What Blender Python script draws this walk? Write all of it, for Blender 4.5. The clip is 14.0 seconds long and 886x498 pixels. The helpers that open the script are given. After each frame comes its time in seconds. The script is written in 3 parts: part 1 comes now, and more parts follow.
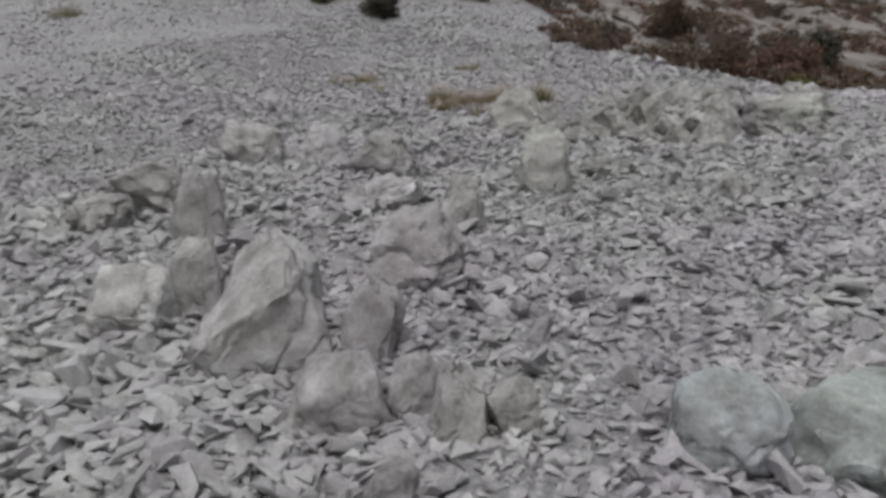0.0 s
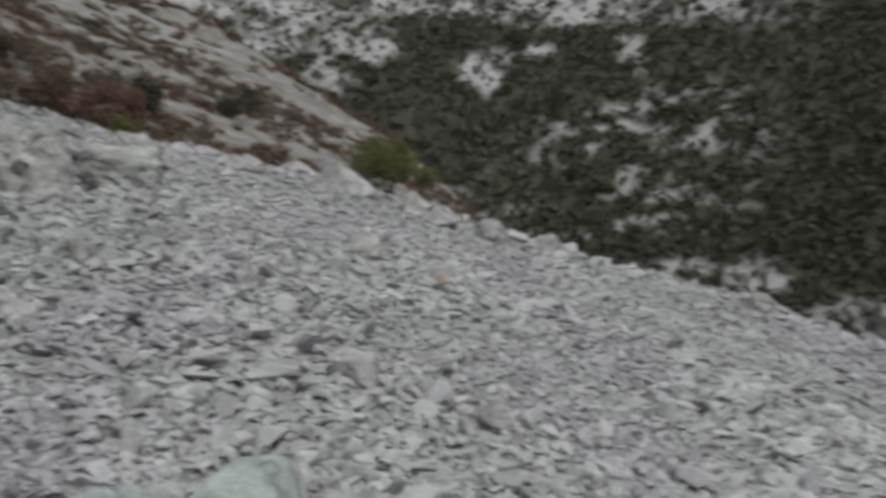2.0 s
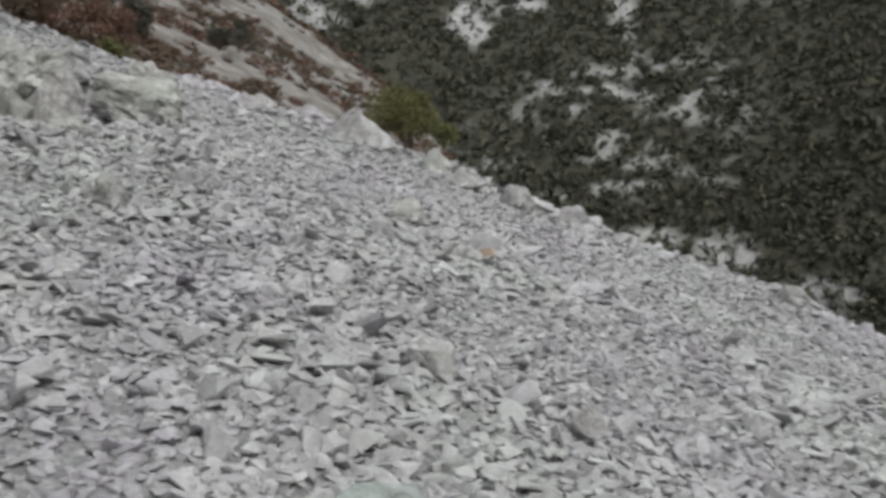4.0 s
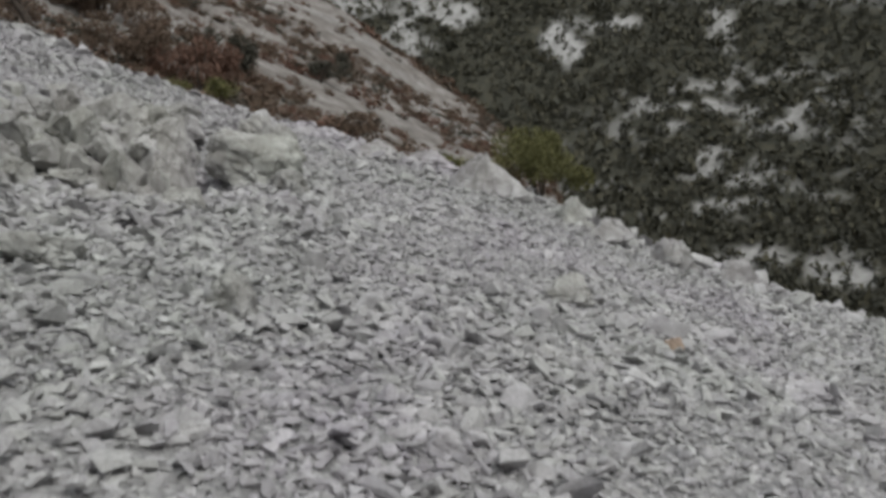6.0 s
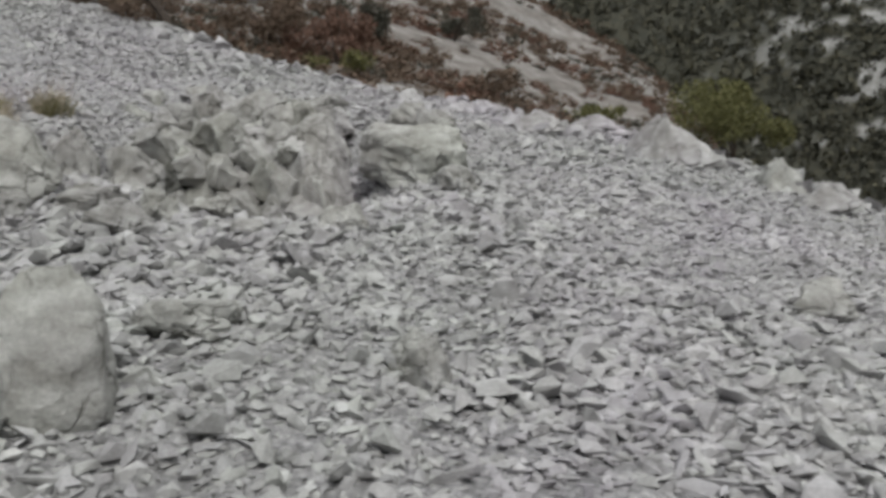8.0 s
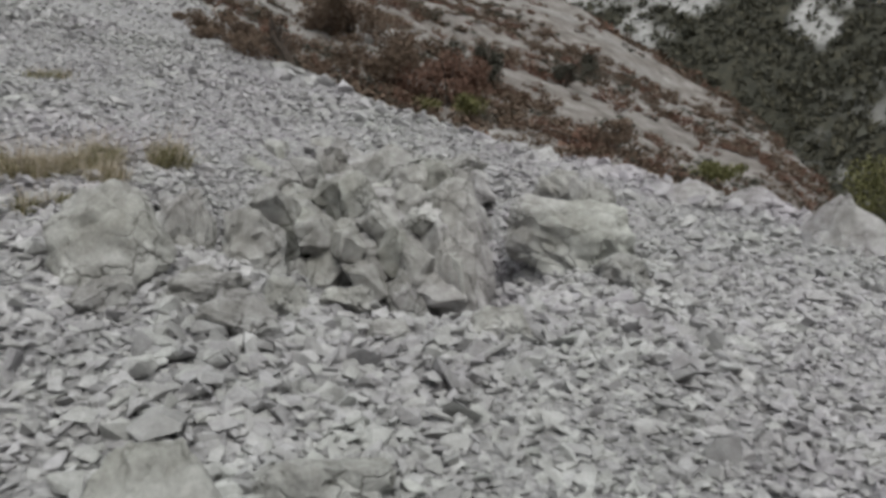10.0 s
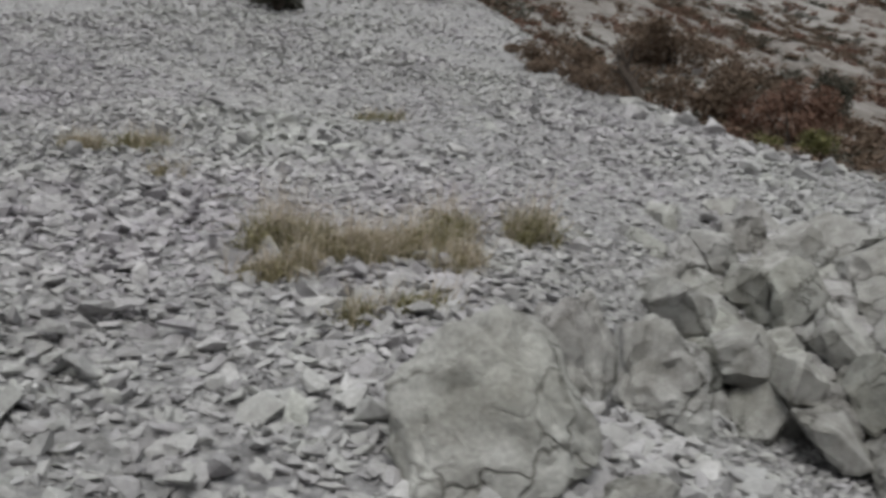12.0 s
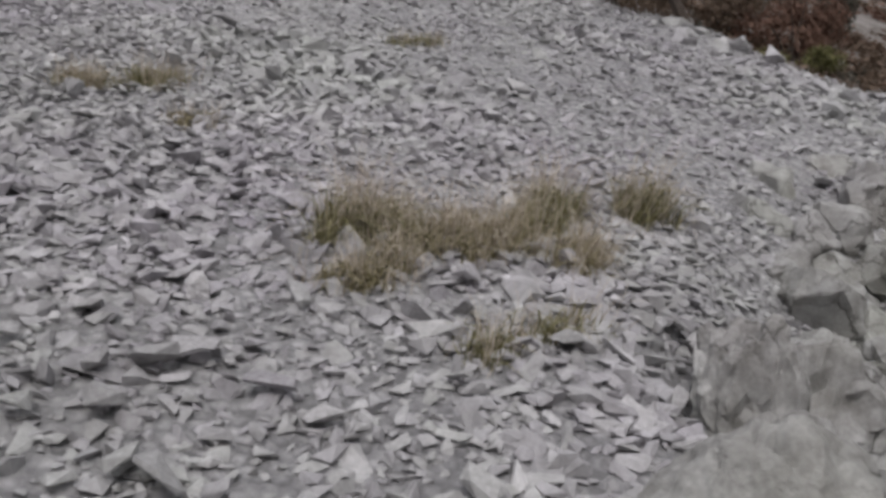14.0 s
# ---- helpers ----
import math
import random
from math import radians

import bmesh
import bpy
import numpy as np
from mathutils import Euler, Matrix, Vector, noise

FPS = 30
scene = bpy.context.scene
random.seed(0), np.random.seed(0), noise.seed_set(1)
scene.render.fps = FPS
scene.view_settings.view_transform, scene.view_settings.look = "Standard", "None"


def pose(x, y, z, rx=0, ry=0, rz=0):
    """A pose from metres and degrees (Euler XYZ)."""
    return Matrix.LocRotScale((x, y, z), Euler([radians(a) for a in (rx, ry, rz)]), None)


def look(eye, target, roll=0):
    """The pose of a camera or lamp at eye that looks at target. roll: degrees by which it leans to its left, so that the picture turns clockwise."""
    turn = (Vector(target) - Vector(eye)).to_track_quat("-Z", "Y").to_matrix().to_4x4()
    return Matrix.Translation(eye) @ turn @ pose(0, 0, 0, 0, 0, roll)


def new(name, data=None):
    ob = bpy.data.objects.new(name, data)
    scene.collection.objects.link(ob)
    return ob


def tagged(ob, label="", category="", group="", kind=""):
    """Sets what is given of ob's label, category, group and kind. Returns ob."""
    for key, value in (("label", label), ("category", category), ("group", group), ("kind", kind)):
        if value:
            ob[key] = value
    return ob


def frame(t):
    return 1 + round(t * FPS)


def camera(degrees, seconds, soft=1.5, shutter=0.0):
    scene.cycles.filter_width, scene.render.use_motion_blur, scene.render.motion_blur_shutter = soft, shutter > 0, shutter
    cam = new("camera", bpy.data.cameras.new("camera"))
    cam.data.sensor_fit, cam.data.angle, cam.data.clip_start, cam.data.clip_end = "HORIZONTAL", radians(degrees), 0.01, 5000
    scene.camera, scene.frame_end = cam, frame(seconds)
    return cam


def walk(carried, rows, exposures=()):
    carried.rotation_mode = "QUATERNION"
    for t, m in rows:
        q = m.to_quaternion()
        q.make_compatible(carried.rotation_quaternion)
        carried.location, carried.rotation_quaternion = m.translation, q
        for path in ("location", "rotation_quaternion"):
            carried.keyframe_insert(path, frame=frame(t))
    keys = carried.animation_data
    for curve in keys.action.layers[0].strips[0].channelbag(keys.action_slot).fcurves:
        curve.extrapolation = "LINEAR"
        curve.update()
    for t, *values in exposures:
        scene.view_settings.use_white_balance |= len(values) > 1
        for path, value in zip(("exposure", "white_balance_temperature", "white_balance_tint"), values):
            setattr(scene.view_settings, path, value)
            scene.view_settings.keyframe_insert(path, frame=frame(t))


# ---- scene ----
# ---- camera ----
cam = camera(55.9, 14.0, soft=3.5, shutter=0.25)
PATH = [
    (0, (-0.042, -0.041, 0.013), (-1.178, 1.604, 0.075), -1.1),
    (0.5, (-0.147, 0.021, 0.099), (-1.118, 1.762, 0.255), -2.8),
    (1, (-0.27, 0.046, 0.159), (-0.908, 1.93, 0.372), -2.7),
    (1.5, (-0.27, 0.255, 0.215), (-0.507, 2.232, 0.408), -3.0),
    (2, (-0.247, 0.14, 0.225), (0.091, 2.109, 0.306), -3.3),
    (2.5, (-0.276, -0.013, 0.173), (0.689, 1.739, 0.199), -2.6),
    (4.8, (-0.892, 0.941, 0.534), (-0.713, 2.931, 0.444), 2.6),
    (5, (-0.89, 0.941, 0.548), (-0.564, 2.911, 0.441), 2.0),
    (5.5, (-0.92, 1.318, 0.599), (-0.683, 3.299, 0.457), 0.6),
    (6, (-1.051, 1.738, 0.814), (-0.867, 3.73, 0.82), 0.4),
    (6.5, (-1.072, 2.026, 0.919), (-0.816, 4.005, 1.042), -1.2),
    (7, (-1.104, 2.276, 1.002), (-0.884, 4.263, 1.078), -2.7),
    (7.5, (-1.181, 2.474, 1.094), (-1.146, 4.473, 1.096), -3.4),
    (8, (-1.328, 2.711, 1.19), (-1.486, 4.703, 1.089), -3.9),
    (8.2, (-1.445, 2.819, 1.195), (-1.668, 4.802, 1.068), -3.5),
    (10.5, (-2.062, 3.987, 1.71), (-2.49, 5.94, 1.732), 1.2),
    (11, (-2.413, 4.507, 1.881), (-2.986, 6.424, 1.898), 3.1),
    (11.5, (-2.66, 4.836, 1.907), (-3.464, 6.667, 1.93), 3.0),
    (12, (-3.046, 5.066, 1.914), (-4.043, 6.798, 1.976), 2.9),
    (12.5, (-3.336, 5.205, 1.973), (-4.471, 6.851, 1.934), 2.8),
    (13, (-3.559, 5.28, 2.08), (-4.718, 6.908, 1.986), 3.4),
    (13.5, (-3.759, 5.357, 2.146), (-4.829, 7.044, 2.054), 4.2),
    (14, (-3.923, 5.448, 2.222), (-4.831, 7.222, 2.054), 3.9),
]
EXPOSURES = [(0.0, 0.56, 6450, 11), (0.5, 0.51, 6440, 9), (1.0, 0.54, 6430, 8), (1.9, 0.56, 6380, 6), (2.5, 1.12, 6270, 4), (2.9, 1.14, 6270, 4), (4.5, 0.76, 6500, 7), (5.0, 0.71, 6500, 7),
             (5.5, 0.79, 6510, 7), (6.0, 0.64, 6520, 7), (6.5, 0.8, 6530, 7), (7.5, 0.9, 6540, 7), (8.2, 0.82, 6540, 7), (10.4, 0.76, 6530, 7), (11.2, 0.78, 6530, 7), (11.6, 0.8, 6530, 7), (12.1, 0.68, 6530, 7), (12.5, 0.64, 6530, 7), (13.4, 0.62, 6520, 8), (14.0, 0.62, 6480, 13)]
walk(cam, [(t, look(eye, target, roll)) for t, eye, target, roll in PATH], EXPOSURES)

# ---- world and light: bright overcast ----
SUN_EL, SUN_AZ = radians(52), radians(150)
world = bpy.data.worlds.new("overcast_sky")
scene.world = world
world.use_nodes = True
wn = world.node_tree.nodes
sky = wn.new("ShaderNodeTexSky")
sky.sky_type, sky.sun_disc, sky.sun_elevation, sky.sun_rotation = "NISHITA", False, SUN_EL, SUN_AZ
grey = wn.new("ShaderNodeHueSaturation")
grey.inputs["Saturation"].default_value = 0.12
world.node_tree.links.new(sky.outputs[0], grey.inputs["Color"])
world.node_tree.links.new(grey.outputs[0], wn["Background"].inputs[0])
wn["Background"].inputs[1].default_value = 0.13
sun_data = bpy.data.lights.new("sun", "SUN")
sun_data.energy, sun_data.angle, sun_data.color = 0.9, radians(25), (1.0, 0.97, 0.94)
sun = new("sun", sun_data)
sun.matrix_world = look((-30, -60, 90), (-30 + 60 * math.sin(radians(-25)), -60 + 60, 12))


# ---- terrain shape ----
rng = np.random.default_rng(7)
GX, GY, GZ = -0.2415, 0.2727, -1.484          # the scree's plane


def vnoise(x, y, scale, seed):
    """Smooth value noise between -1 and 1."""
    u, v = np.asarray(x) / scale + 57.3 * seed, np.asarray(y) / scale - 31.7 * seed
    i, j = np.floor(u), np.floor(v)
    a, b = u - i, v - j
    a, b = a * a * (3 - 2 * a), b * b * (3 - 2 * b)

    def h(p, q):
        s = np.sin(p * 127.1 + q * 311.7 + seed * 74.7) * 43758.5453
        return 2 * (s - np.floor(s)) - 1
    return (h(i, j) * (1 - a) + h(i + 1, j) * a) * (1 - b) + (h(i, j + 1) * (1 - a) + h(i + 1, j + 1) * a) * b


def fbm(x, y, scale, seed, octaves=4):
    return sum(vnoise(x, y, scale / 2 ** k, seed + k) * 0.5 ** k for k in range(octaves))


def crest_y(x):
    """The line, in plan, past which the scree falls away."""
    return np.interp(x, [-60, -9.7, -5.8, -4.2, -2.3, -0.7, 0.5, 1.6, 2.9, 4.4, 5.4, 7.4, 10.4, 40],
                     [75, 18.3, 14.1, 13.0, 12.6, 12.4, 12.3, 11.2, 10.4, 9.4, 7.8, 6.8, 7.1, 8])


def scree(x, y):
    up = (GX * x + GY * y) / math.hypot(GX, GY)
    z = GX * x + GY * y + GZ
    z = z + 0.006 * np.maximum(up - 9, 0) ** 2 / (1 + 0.02 * np.maximum(up - 9, 0))
    bench = ((x + 3.2) / 1.0) ** 2 + ((y - 8.85) / 1.1) ** 2       # the ground steps down before the outcrop
    nook = ((x + 4.15) / 0.35) ** 2 + ((y - 8.1) / 0.45) ** 2
    z = z - 0.58 * np.exp(-bench ** 2) - 0.28 * np.exp(-nook ** 2)
    return z + 0.07 * fbm(x, y, 2.6, 3, 3)


def polar(x, y):
    dx, dy = x + 1.0, y - 1.0
    return np.degrees(np.arctan2(-dx, dy)), np.hypot(dx, dy)


def spur(az, r):
    """The shrubby hillside behind the scree, falling to the right."""
    az = az + 4.6
    ridge_r = np.interp(az, [-14, -5, 0, 10, 20, 40, 80], [48, 60, 72, 95, 120, 150, 170])
    ridge_el = np.interp(az, [-20, -12, -8, -4.7, 0.5, 8, 15.5, 20, 30, 50, 80], [-18, -2, 7.5, 11.4, 14.6, 19, 23.4, 26.2, 31, 36, 36])
    ridge_z = 1.5 + ridge_r * np.tan(np.radians(ridge_el - 3.7))
    base_el = np.interp(az, [-20, -12, -4, 5, 12, 25, 40, 60], [-28, -12, 3, 8, 10, 13, 18, 22])
    base_z = 1.5 + 24 * np.tan(np.radians(base_el - 3.7))
    k = (r - 24) / (ridge_r - 24)
    z = base_z + (ridge_z - base_z) * k
    return np.where(k < 1, z, ridge_z - 0.7 * (r - ridge_r))


def mountain(az, r):
    foot = np.interp(az, [-90, -50, -20, 20], [110, 120, 130, 150])
    k = (r - foot) / 200
    return -34 + 205 * np.minimum(k, 1.3) - 40 * np.maximum(k - 1.3, 0)


def height(x, y):
    x, y = np.asarray(x, float), np.asarray(y, float)
    az, r = polar(x, y)
    over = (y - crest_y(x)) * 0.75
    near = scree(x, y) - np.where(over > 0, 0.9 * over ** 2 / (over + 0.5), 0)
    lumps = (2.0 * fbm(x, y, 22, 11, 4) + 1.1 * fbm(x, y, 6, 15, 3)) * np.clip((r - 24) / 60, 0, 1)
    behind = np.maximum(np.where(over > 2, spur(az, r) + lumps, -500), mountain(az, r) + 4.5 * fbm(x, y, 60, 21, 5))
    behind = np.where((np.abs(az) > 75) & (r < 100), -500, behind)
    return np.where(over > 0, np.maximum(np.maximum(near, behind), -45), np.where(r < 100, near, np.maximum(near, behind)))


def h1(x, y):
    return float(height(np.array([x]), np.array([y]))[0])


def bare_patches(az, el):
    """How bare and pale the far mountain is, by bearing and elevation from the scree."""
    w = 0.9 * fbm(az, el, 2.5, 41, 3)
    e = el + 3.7 + 0.5 * w
    a = az + 4.6 + w
    m = np.zeros_like(a)
    for ca, ce, ra, re in ((6.5, 19.7, 3.2, 0.9), (0.2, 19.7, 3.0, 0.9), (1.7, 17.4, 1.5, 2.2), (-11.5, 18.7, 2.3, 0.5), (-8.6, 17.4, 1.0, 1.3),
                           (-19.4, 17.6, 0.9, 1.3), (-21.2, 3.0, 2.2, 1.0), (-26.0, 2.5, 2.0, 1.4), (-31.5, -0.4, 2.9, 1.5), (-42.0, 3.6, 2.3, 1.8)):
        m = np.maximum(m, np.clip(1.6 - 1.2 * (((a - ca) / ra) ** 2 + ((e - ce) / re) ** 2), 0, 1))
    arch = np.abs(e - (6.6 - 0.06 * (a + 20.5) ** 2))
    m = np.maximum(m, np.clip(1.3 - arch / 0.35, 0, 1) * (np.abs(a + 19) < 3))
    strip = np.abs(e - (-0.3 + 0.62 * (-43.5 - a)))
    m = np.maximum(m, np.clip(1.6 - strip / 1.2, 0, 1) * (a < -42) * (a > -58))
    streak = fbm(a * 0.8, e * 2.2, 1.6, 47, 4)
    top = np.clip((e - (20.6 - 0.1 * np.abs(a + 4))) / 1.2, 0, 1) * np.clip((a + 32) / 6, 0, 1) * np.clip(0.72 + 0.85 * streak, 0.3, 0.95)
    pale = np.clip(1.25 - ((a + 19.5) / 9) ** 2 - ((e - 12.2) / 3.6) ** 2, 0, 1) * np.clip(2.8 * streak - 0.12, 0, 0.8)
    low = np.clip(1.25 - ((a + 15) / 12) ** 2 - ((e - 8.0) / 3.0) ** 2, 0, 1) * np.clip(2.8 * streak - 0.35, 0, 0.7)
    m = m * np.clip(0.95 + 0.5 * streak, 0.45, 1)
    return np.maximum(np.maximum(m, top), np.maximum(pale, low))


def mesh_from(name, verts, faces, smooth=False):
    me = bpy.data.meshes.new(name)
    verts, faces = np.asarray(verts, np.float32), np.asarray(faces, np.int32)
    n, k = faces.shape
    me.vertices.add(len(verts))
    me.vertices.foreach_set("co", verts.ravel())
    me.loops.add(n * k)
    me.loops.foreach_set("vertex_index", faces.ravel())
    me.polygons.add(n)
    me.polygons.foreach_set("loop_start", np.arange(n, dtype=np.int32) * k)
    me.polygons.foreach_set("use_smooth", np.full(n, smooth))
    me.update(calc_edges=True)
    return me


# ---- materials ----
def material(name, rough=0.9):
    m = bpy.data.materials.new(name)
    m.use_nodes = True
    nt = m.node_tree
    bsdf = nt.nodes["Principled BSDF"]
    bsdf.inputs["Roughness"].default_value = rough
    bsdf.inputs["Specular IOR Level"].default_value = 0.25
    return m, nt, bsdf


def nz(nt, scale, detail=6, rough=0.6, coord=None):
    n = nt.nodes.new("ShaderNodeTexNoise")
    n.inputs["Scale"].default_value, n.inputs["Detail"].default_value, n.inputs["Roughness"].default_value = scale, detail, rough
    if coord:
        nt.links.new(coord, n.inputs["Vector"])
    return n.outputs["Fac"]


def ramp(nt, fac, *stops):
    r = nt.nodes.new("ShaderNodeValToRGB")
    nt.links.new(fac, r.inputs[0])
    els = r.color_ramp.elements
    while len(els) < len(stops):
        els.new(0.5)
    for e, (p, c) in zip(els, stops):
        e.position, e.color = p, (*c, 1)
    return r.outputs[0]


def mix(nt, fac, a, b, how="MIX"):
    n = nt.nodes.new("ShaderNodeMix")
    n.data_type, n.blend_type = "RGBA", how
    for sock, v in ((n.inputs["Factor"], fac), (n.inputs["A"], a), (n.inputs["B"], b)):
        if isinstance(v, (int, float)):
            sock.default_value = v
        elif isinstance(v, tuple):
            sock.default_value = (*v, 1)
        else:
            nt.links.new(v, sock)
    return n.outputs["Result"]


def bump(nt, bsdf, fac, strength, distance):
    b = nt.nodes.new("ShaderNodeBump")
    b.inputs["Strength"].default_value, b.inputs["Distance"].default_value = strength, distance
    nt.links.new(fac, b.inputs["Height"])
    nt.links.new(b.outputs[0], bsdf.inputs["Normal"])


def stone_material(name, base, source, spread=0.35, cracked=0.0):
    """Grey limestone; source: the random number that sets pieces apart."""
    m, nt, bsdf = material(name)
    tc = nt.nodes.new("ShaderNodeTexCoord").outputs["Object"]
    if source == "island":
        rnd = nt.nodes.new("ShaderNodeNewGeometry").outputs["Random Per Island"]
    else:
        rnd = nt.nodes.new("ShaderNodeObjectInfo").outputs["Random"]
    lo, hi = tuple(c * (1 - spread) for c in base), tuple(min(c * (1 + spread), 0.8) for c in base)
    tone = ramp(nt, rnd, (0.0, lo), (0.25, (base[0] * 0.96, base[1] * 0.95, base[2] * 0.975)), (0.55, base), (0.8, (base[0] * 1.0, base[1] * 1.015, base[2] * 0.99)), (0.97, tuple(c * 1.12 for c in base)), (1.0, hi))
    dirt = ramp(nt, nz(nt, 9.0, coord=tc), (0.3, (0.72, 0.71, 0.7)), (0.7, (1.12, 1.12, 1.12)))
    c = mix(nt, 1.0, tone, dirt, "MULTIPLY")
    place = nt.nodes.new("ShaderNodeNewGeometry").outputs["Position"]
    c = mix(nt, 1.0, c, ramp(nt, nz(nt, 0.45, 3, 0.6, place), (0.34, (1.01, 0.983, 1.03)), (0.5, (1.0, 1.0, 1.0)), (0.66, (0.987, 1.01, 0.98))), "MULTIPLY")
    c = mix(nt, 1.0, c, ramp(nt, nz(nt, 1.9, 4, 0.6, place), (0.32, (0.84, 0.83, 0.84)), (0.52, (1.0, 1.0, 1.0)), (0.7, (1.1, 1.1, 1.09))), "MULTIPLY")
    fine = nz(nt, 70.0, 4, coord=tc)
    c = mix(nt, 1.0, c, ramp(nt, fine, (0.3, (0.85, 0.85, 0.85)), (0.7, (1.1, 1.1, 1.1))), "MULTIPLY")
    relief = nz(nt, 30.0, 8, 0.7, tc)
    if cracked:
        warp = mix(nt, 0.12, tc, nt.nodes.new("ShaderNodeTexNoise").outputs["Color"])
        cell = nt.nodes.new("ShaderNodeTexVoronoi")
        cell.feature = "DISTANCE_TO_EDGE"
        cell.inputs["Scale"].default_value = cracked
        nt.links.new(warp, cell.inputs["Vector"])
        line = ramp(nt, cell.outputs["Distance"], (0.0, (0.45, 0.44, 0.43)), (0.035, (0.92, 0.92, 0.92)), (0.12, (1, 1, 1)))
        gate = ramp(nt, nz(nt, 3.0, 2, 0.5, tc), (0.38, (0, 0, 0)), (0.52, (1, 1, 1)))
        c = mix(nt, gate, c, mix(nt, 1.0, c, line, "MULTIPLY"))
        relief = mix(nt, 0.5, relief, mix(nt, gate, (1.0, 1.0, 1.0), line))
        stain = ramp(nt, nz(nt, 2.2, 6, 0.65, tc), (0.35, (0.72, 0.71, 0.68)), (0.6, (1.08, 1.08, 1.08)))
        c = mix(nt, 1.0, c, stain, "MULTIPLY")
    nt.links.new(c, bsdf.inputs["Base Color"])
    bump(nt, bsdf, relief, 0.9 if cracked else 0.5, 0.04 if cracked else 0.02)
    return m


GREY = (0.462, 0.458, 0.462)
mat_scree = stone_material("scree_stone", GREY, "island", 0.26)
mat_stone = stone_material("loose_stone", GREY, "object", 0.22)
mat_boulder = stone_material("boulder_rock", (0.475, 0.47, 0.468), "object", 0.1, 4.0)
mat_green = stone_material("green_boulder_rock", (0.5, 0.545, 0.537), "object", 0.05, 2.0)
mat_light = stone_material("light_boulder_rock", (0.57, 0.567, 0.567), "object", 0.06, 2.5)
mat_outcrop = stone_material("outcrop_rock", (0.455, 0.454, 0.442), "object", 0.12, 5.0)
mat_white = stone_material("white_rock", (0.56, 0.56, 0.555), "object", 0.08)
mat_orange = stone_material("orange_stone", (0.44, 0.34, 0.28), "object", 0.05)

mat_ground, nt, bsdf = material("mountain_ground")
tc = nt.nodes.new("ShaderNodeTexCoord").outputs["Object"]
att = nt.nodes.new("ShaderNodeAttribute")
att.attribute_name = "cover"
sep = nt.nodes.new("ShaderNodeSeparateColor")
nt.links.new(att.outputs["Color"], sep.inputs[0])
near_c = ramp(nt, nz(nt, 24, 8, 0.75, tc), (0.3, (0.29, 0.286, 0.29)), (0.52, (0.445, 0.441, 0.445)), (0.75, (0.55, 0.55, 0.55)))
near_c = mix(nt, 1.0, near_c, ramp(nt, nz(nt, 0.8, 5, 0.6, tc), (0.3, (0.85, 0.84, 0.86)), (0.7, (1.1, 1.1, 1.08))), "MULTIPLY")
pebble = nt.nodes.new("ShaderNodeTexVoronoi")
pebble.inputs["Scale"].default_value = 26
nt.links.new(mix(nt, 0.03, tc, nt.nodes.new("ShaderNodeTexNoise").outputs["Color"]), pebble.inputs["Vector"])
tone = nt.nodes.new("ShaderNodeSeparateColor")
nt.links.new(pebble.outputs["Color"], tone.inputs[0])
near_c = mix(nt, 1.0, near_c, ramp(nt, tone.outputs["Red"], (0.0, (0.78, 0.78, 0.78)), (0.5, (1.02, 1.02, 1.02)), (1.0, (1.3, 1.3, 1.3))), "MULTIPLY")
# shade in the gaps between pebbles, painted into the ground colour
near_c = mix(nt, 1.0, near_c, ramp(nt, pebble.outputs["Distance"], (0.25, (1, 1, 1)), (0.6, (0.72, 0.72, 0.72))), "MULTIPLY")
pale_c = ramp(nt, nz(nt, 0.6, 8, 0.7, tc), (0.3, (0.2, 0.197, 0.19)), (0.5, (0.37, 0.366, 0.358)), (0.72, (0.49, 0.486, 0.477)))
soil_c = ramp(nt, nz(nt, 0.35, 8, 0.7, tc), (0.3, (0.038, 0.039, 0.031)), (0.5, (0.058, 0.058, 0.045)), (0.62, (0.075, 0.07, 0.05)), (0.85, (0.13, 0.125, 0.11)))
hill_c = ramp(nt, nz(nt, 0.9, 8, 0.75, tc), (0.3, (0.1, 0.09, 0.082)), (0.5, (0.24, 0.23, 0.222)), (0.7, (0.4, 0.393, 0.386)))
strata = nt.nodes.new("ShaderNodeMapping")
strata.inputs["Rotation"].default_value = (0, radians(27), 0)
strata.inputs["Scale"].default_value = (0.12, 0.12, 1.1)
nt.links.new(tc, strata.inputs["Vector"])
hill_c = mix(nt, 1.0, hill_c, ramp(nt, nz(nt, 1.0, 7, 0.7, strata.outputs[0]), (0.32, (0.5, 0.43, 0.38)), (0.5, (0.95, 0.91, 0.88)), (0.68, (1.2, 1.18, 1.15))), "MULTIPLY")
col = mix(nt, sep.outputs["Green"], soil_c, hill_c)
col = mix(nt, sep.outputs["Red"], col, pale_c)
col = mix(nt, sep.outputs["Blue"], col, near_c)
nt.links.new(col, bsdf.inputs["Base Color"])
bump(nt, bsdf, mix(nt, 0.6, nz(nt, 26, 8, 0.75, tc), pebble.outputs["Distance"]), 1.0, 0.05)


def foliage(name, dark, mid, light):
    m, nt, bsdf = material(name, 0.8)
    rnd = nt.nodes.new("ShaderNodeNewGeometry").outputs["Random Per Island"]
    nt.links.new(ramp(nt, rnd, (0.0, dark), (0.5, mid), (1.0, light)), bsdf.inputs["Base Color"])
    return m


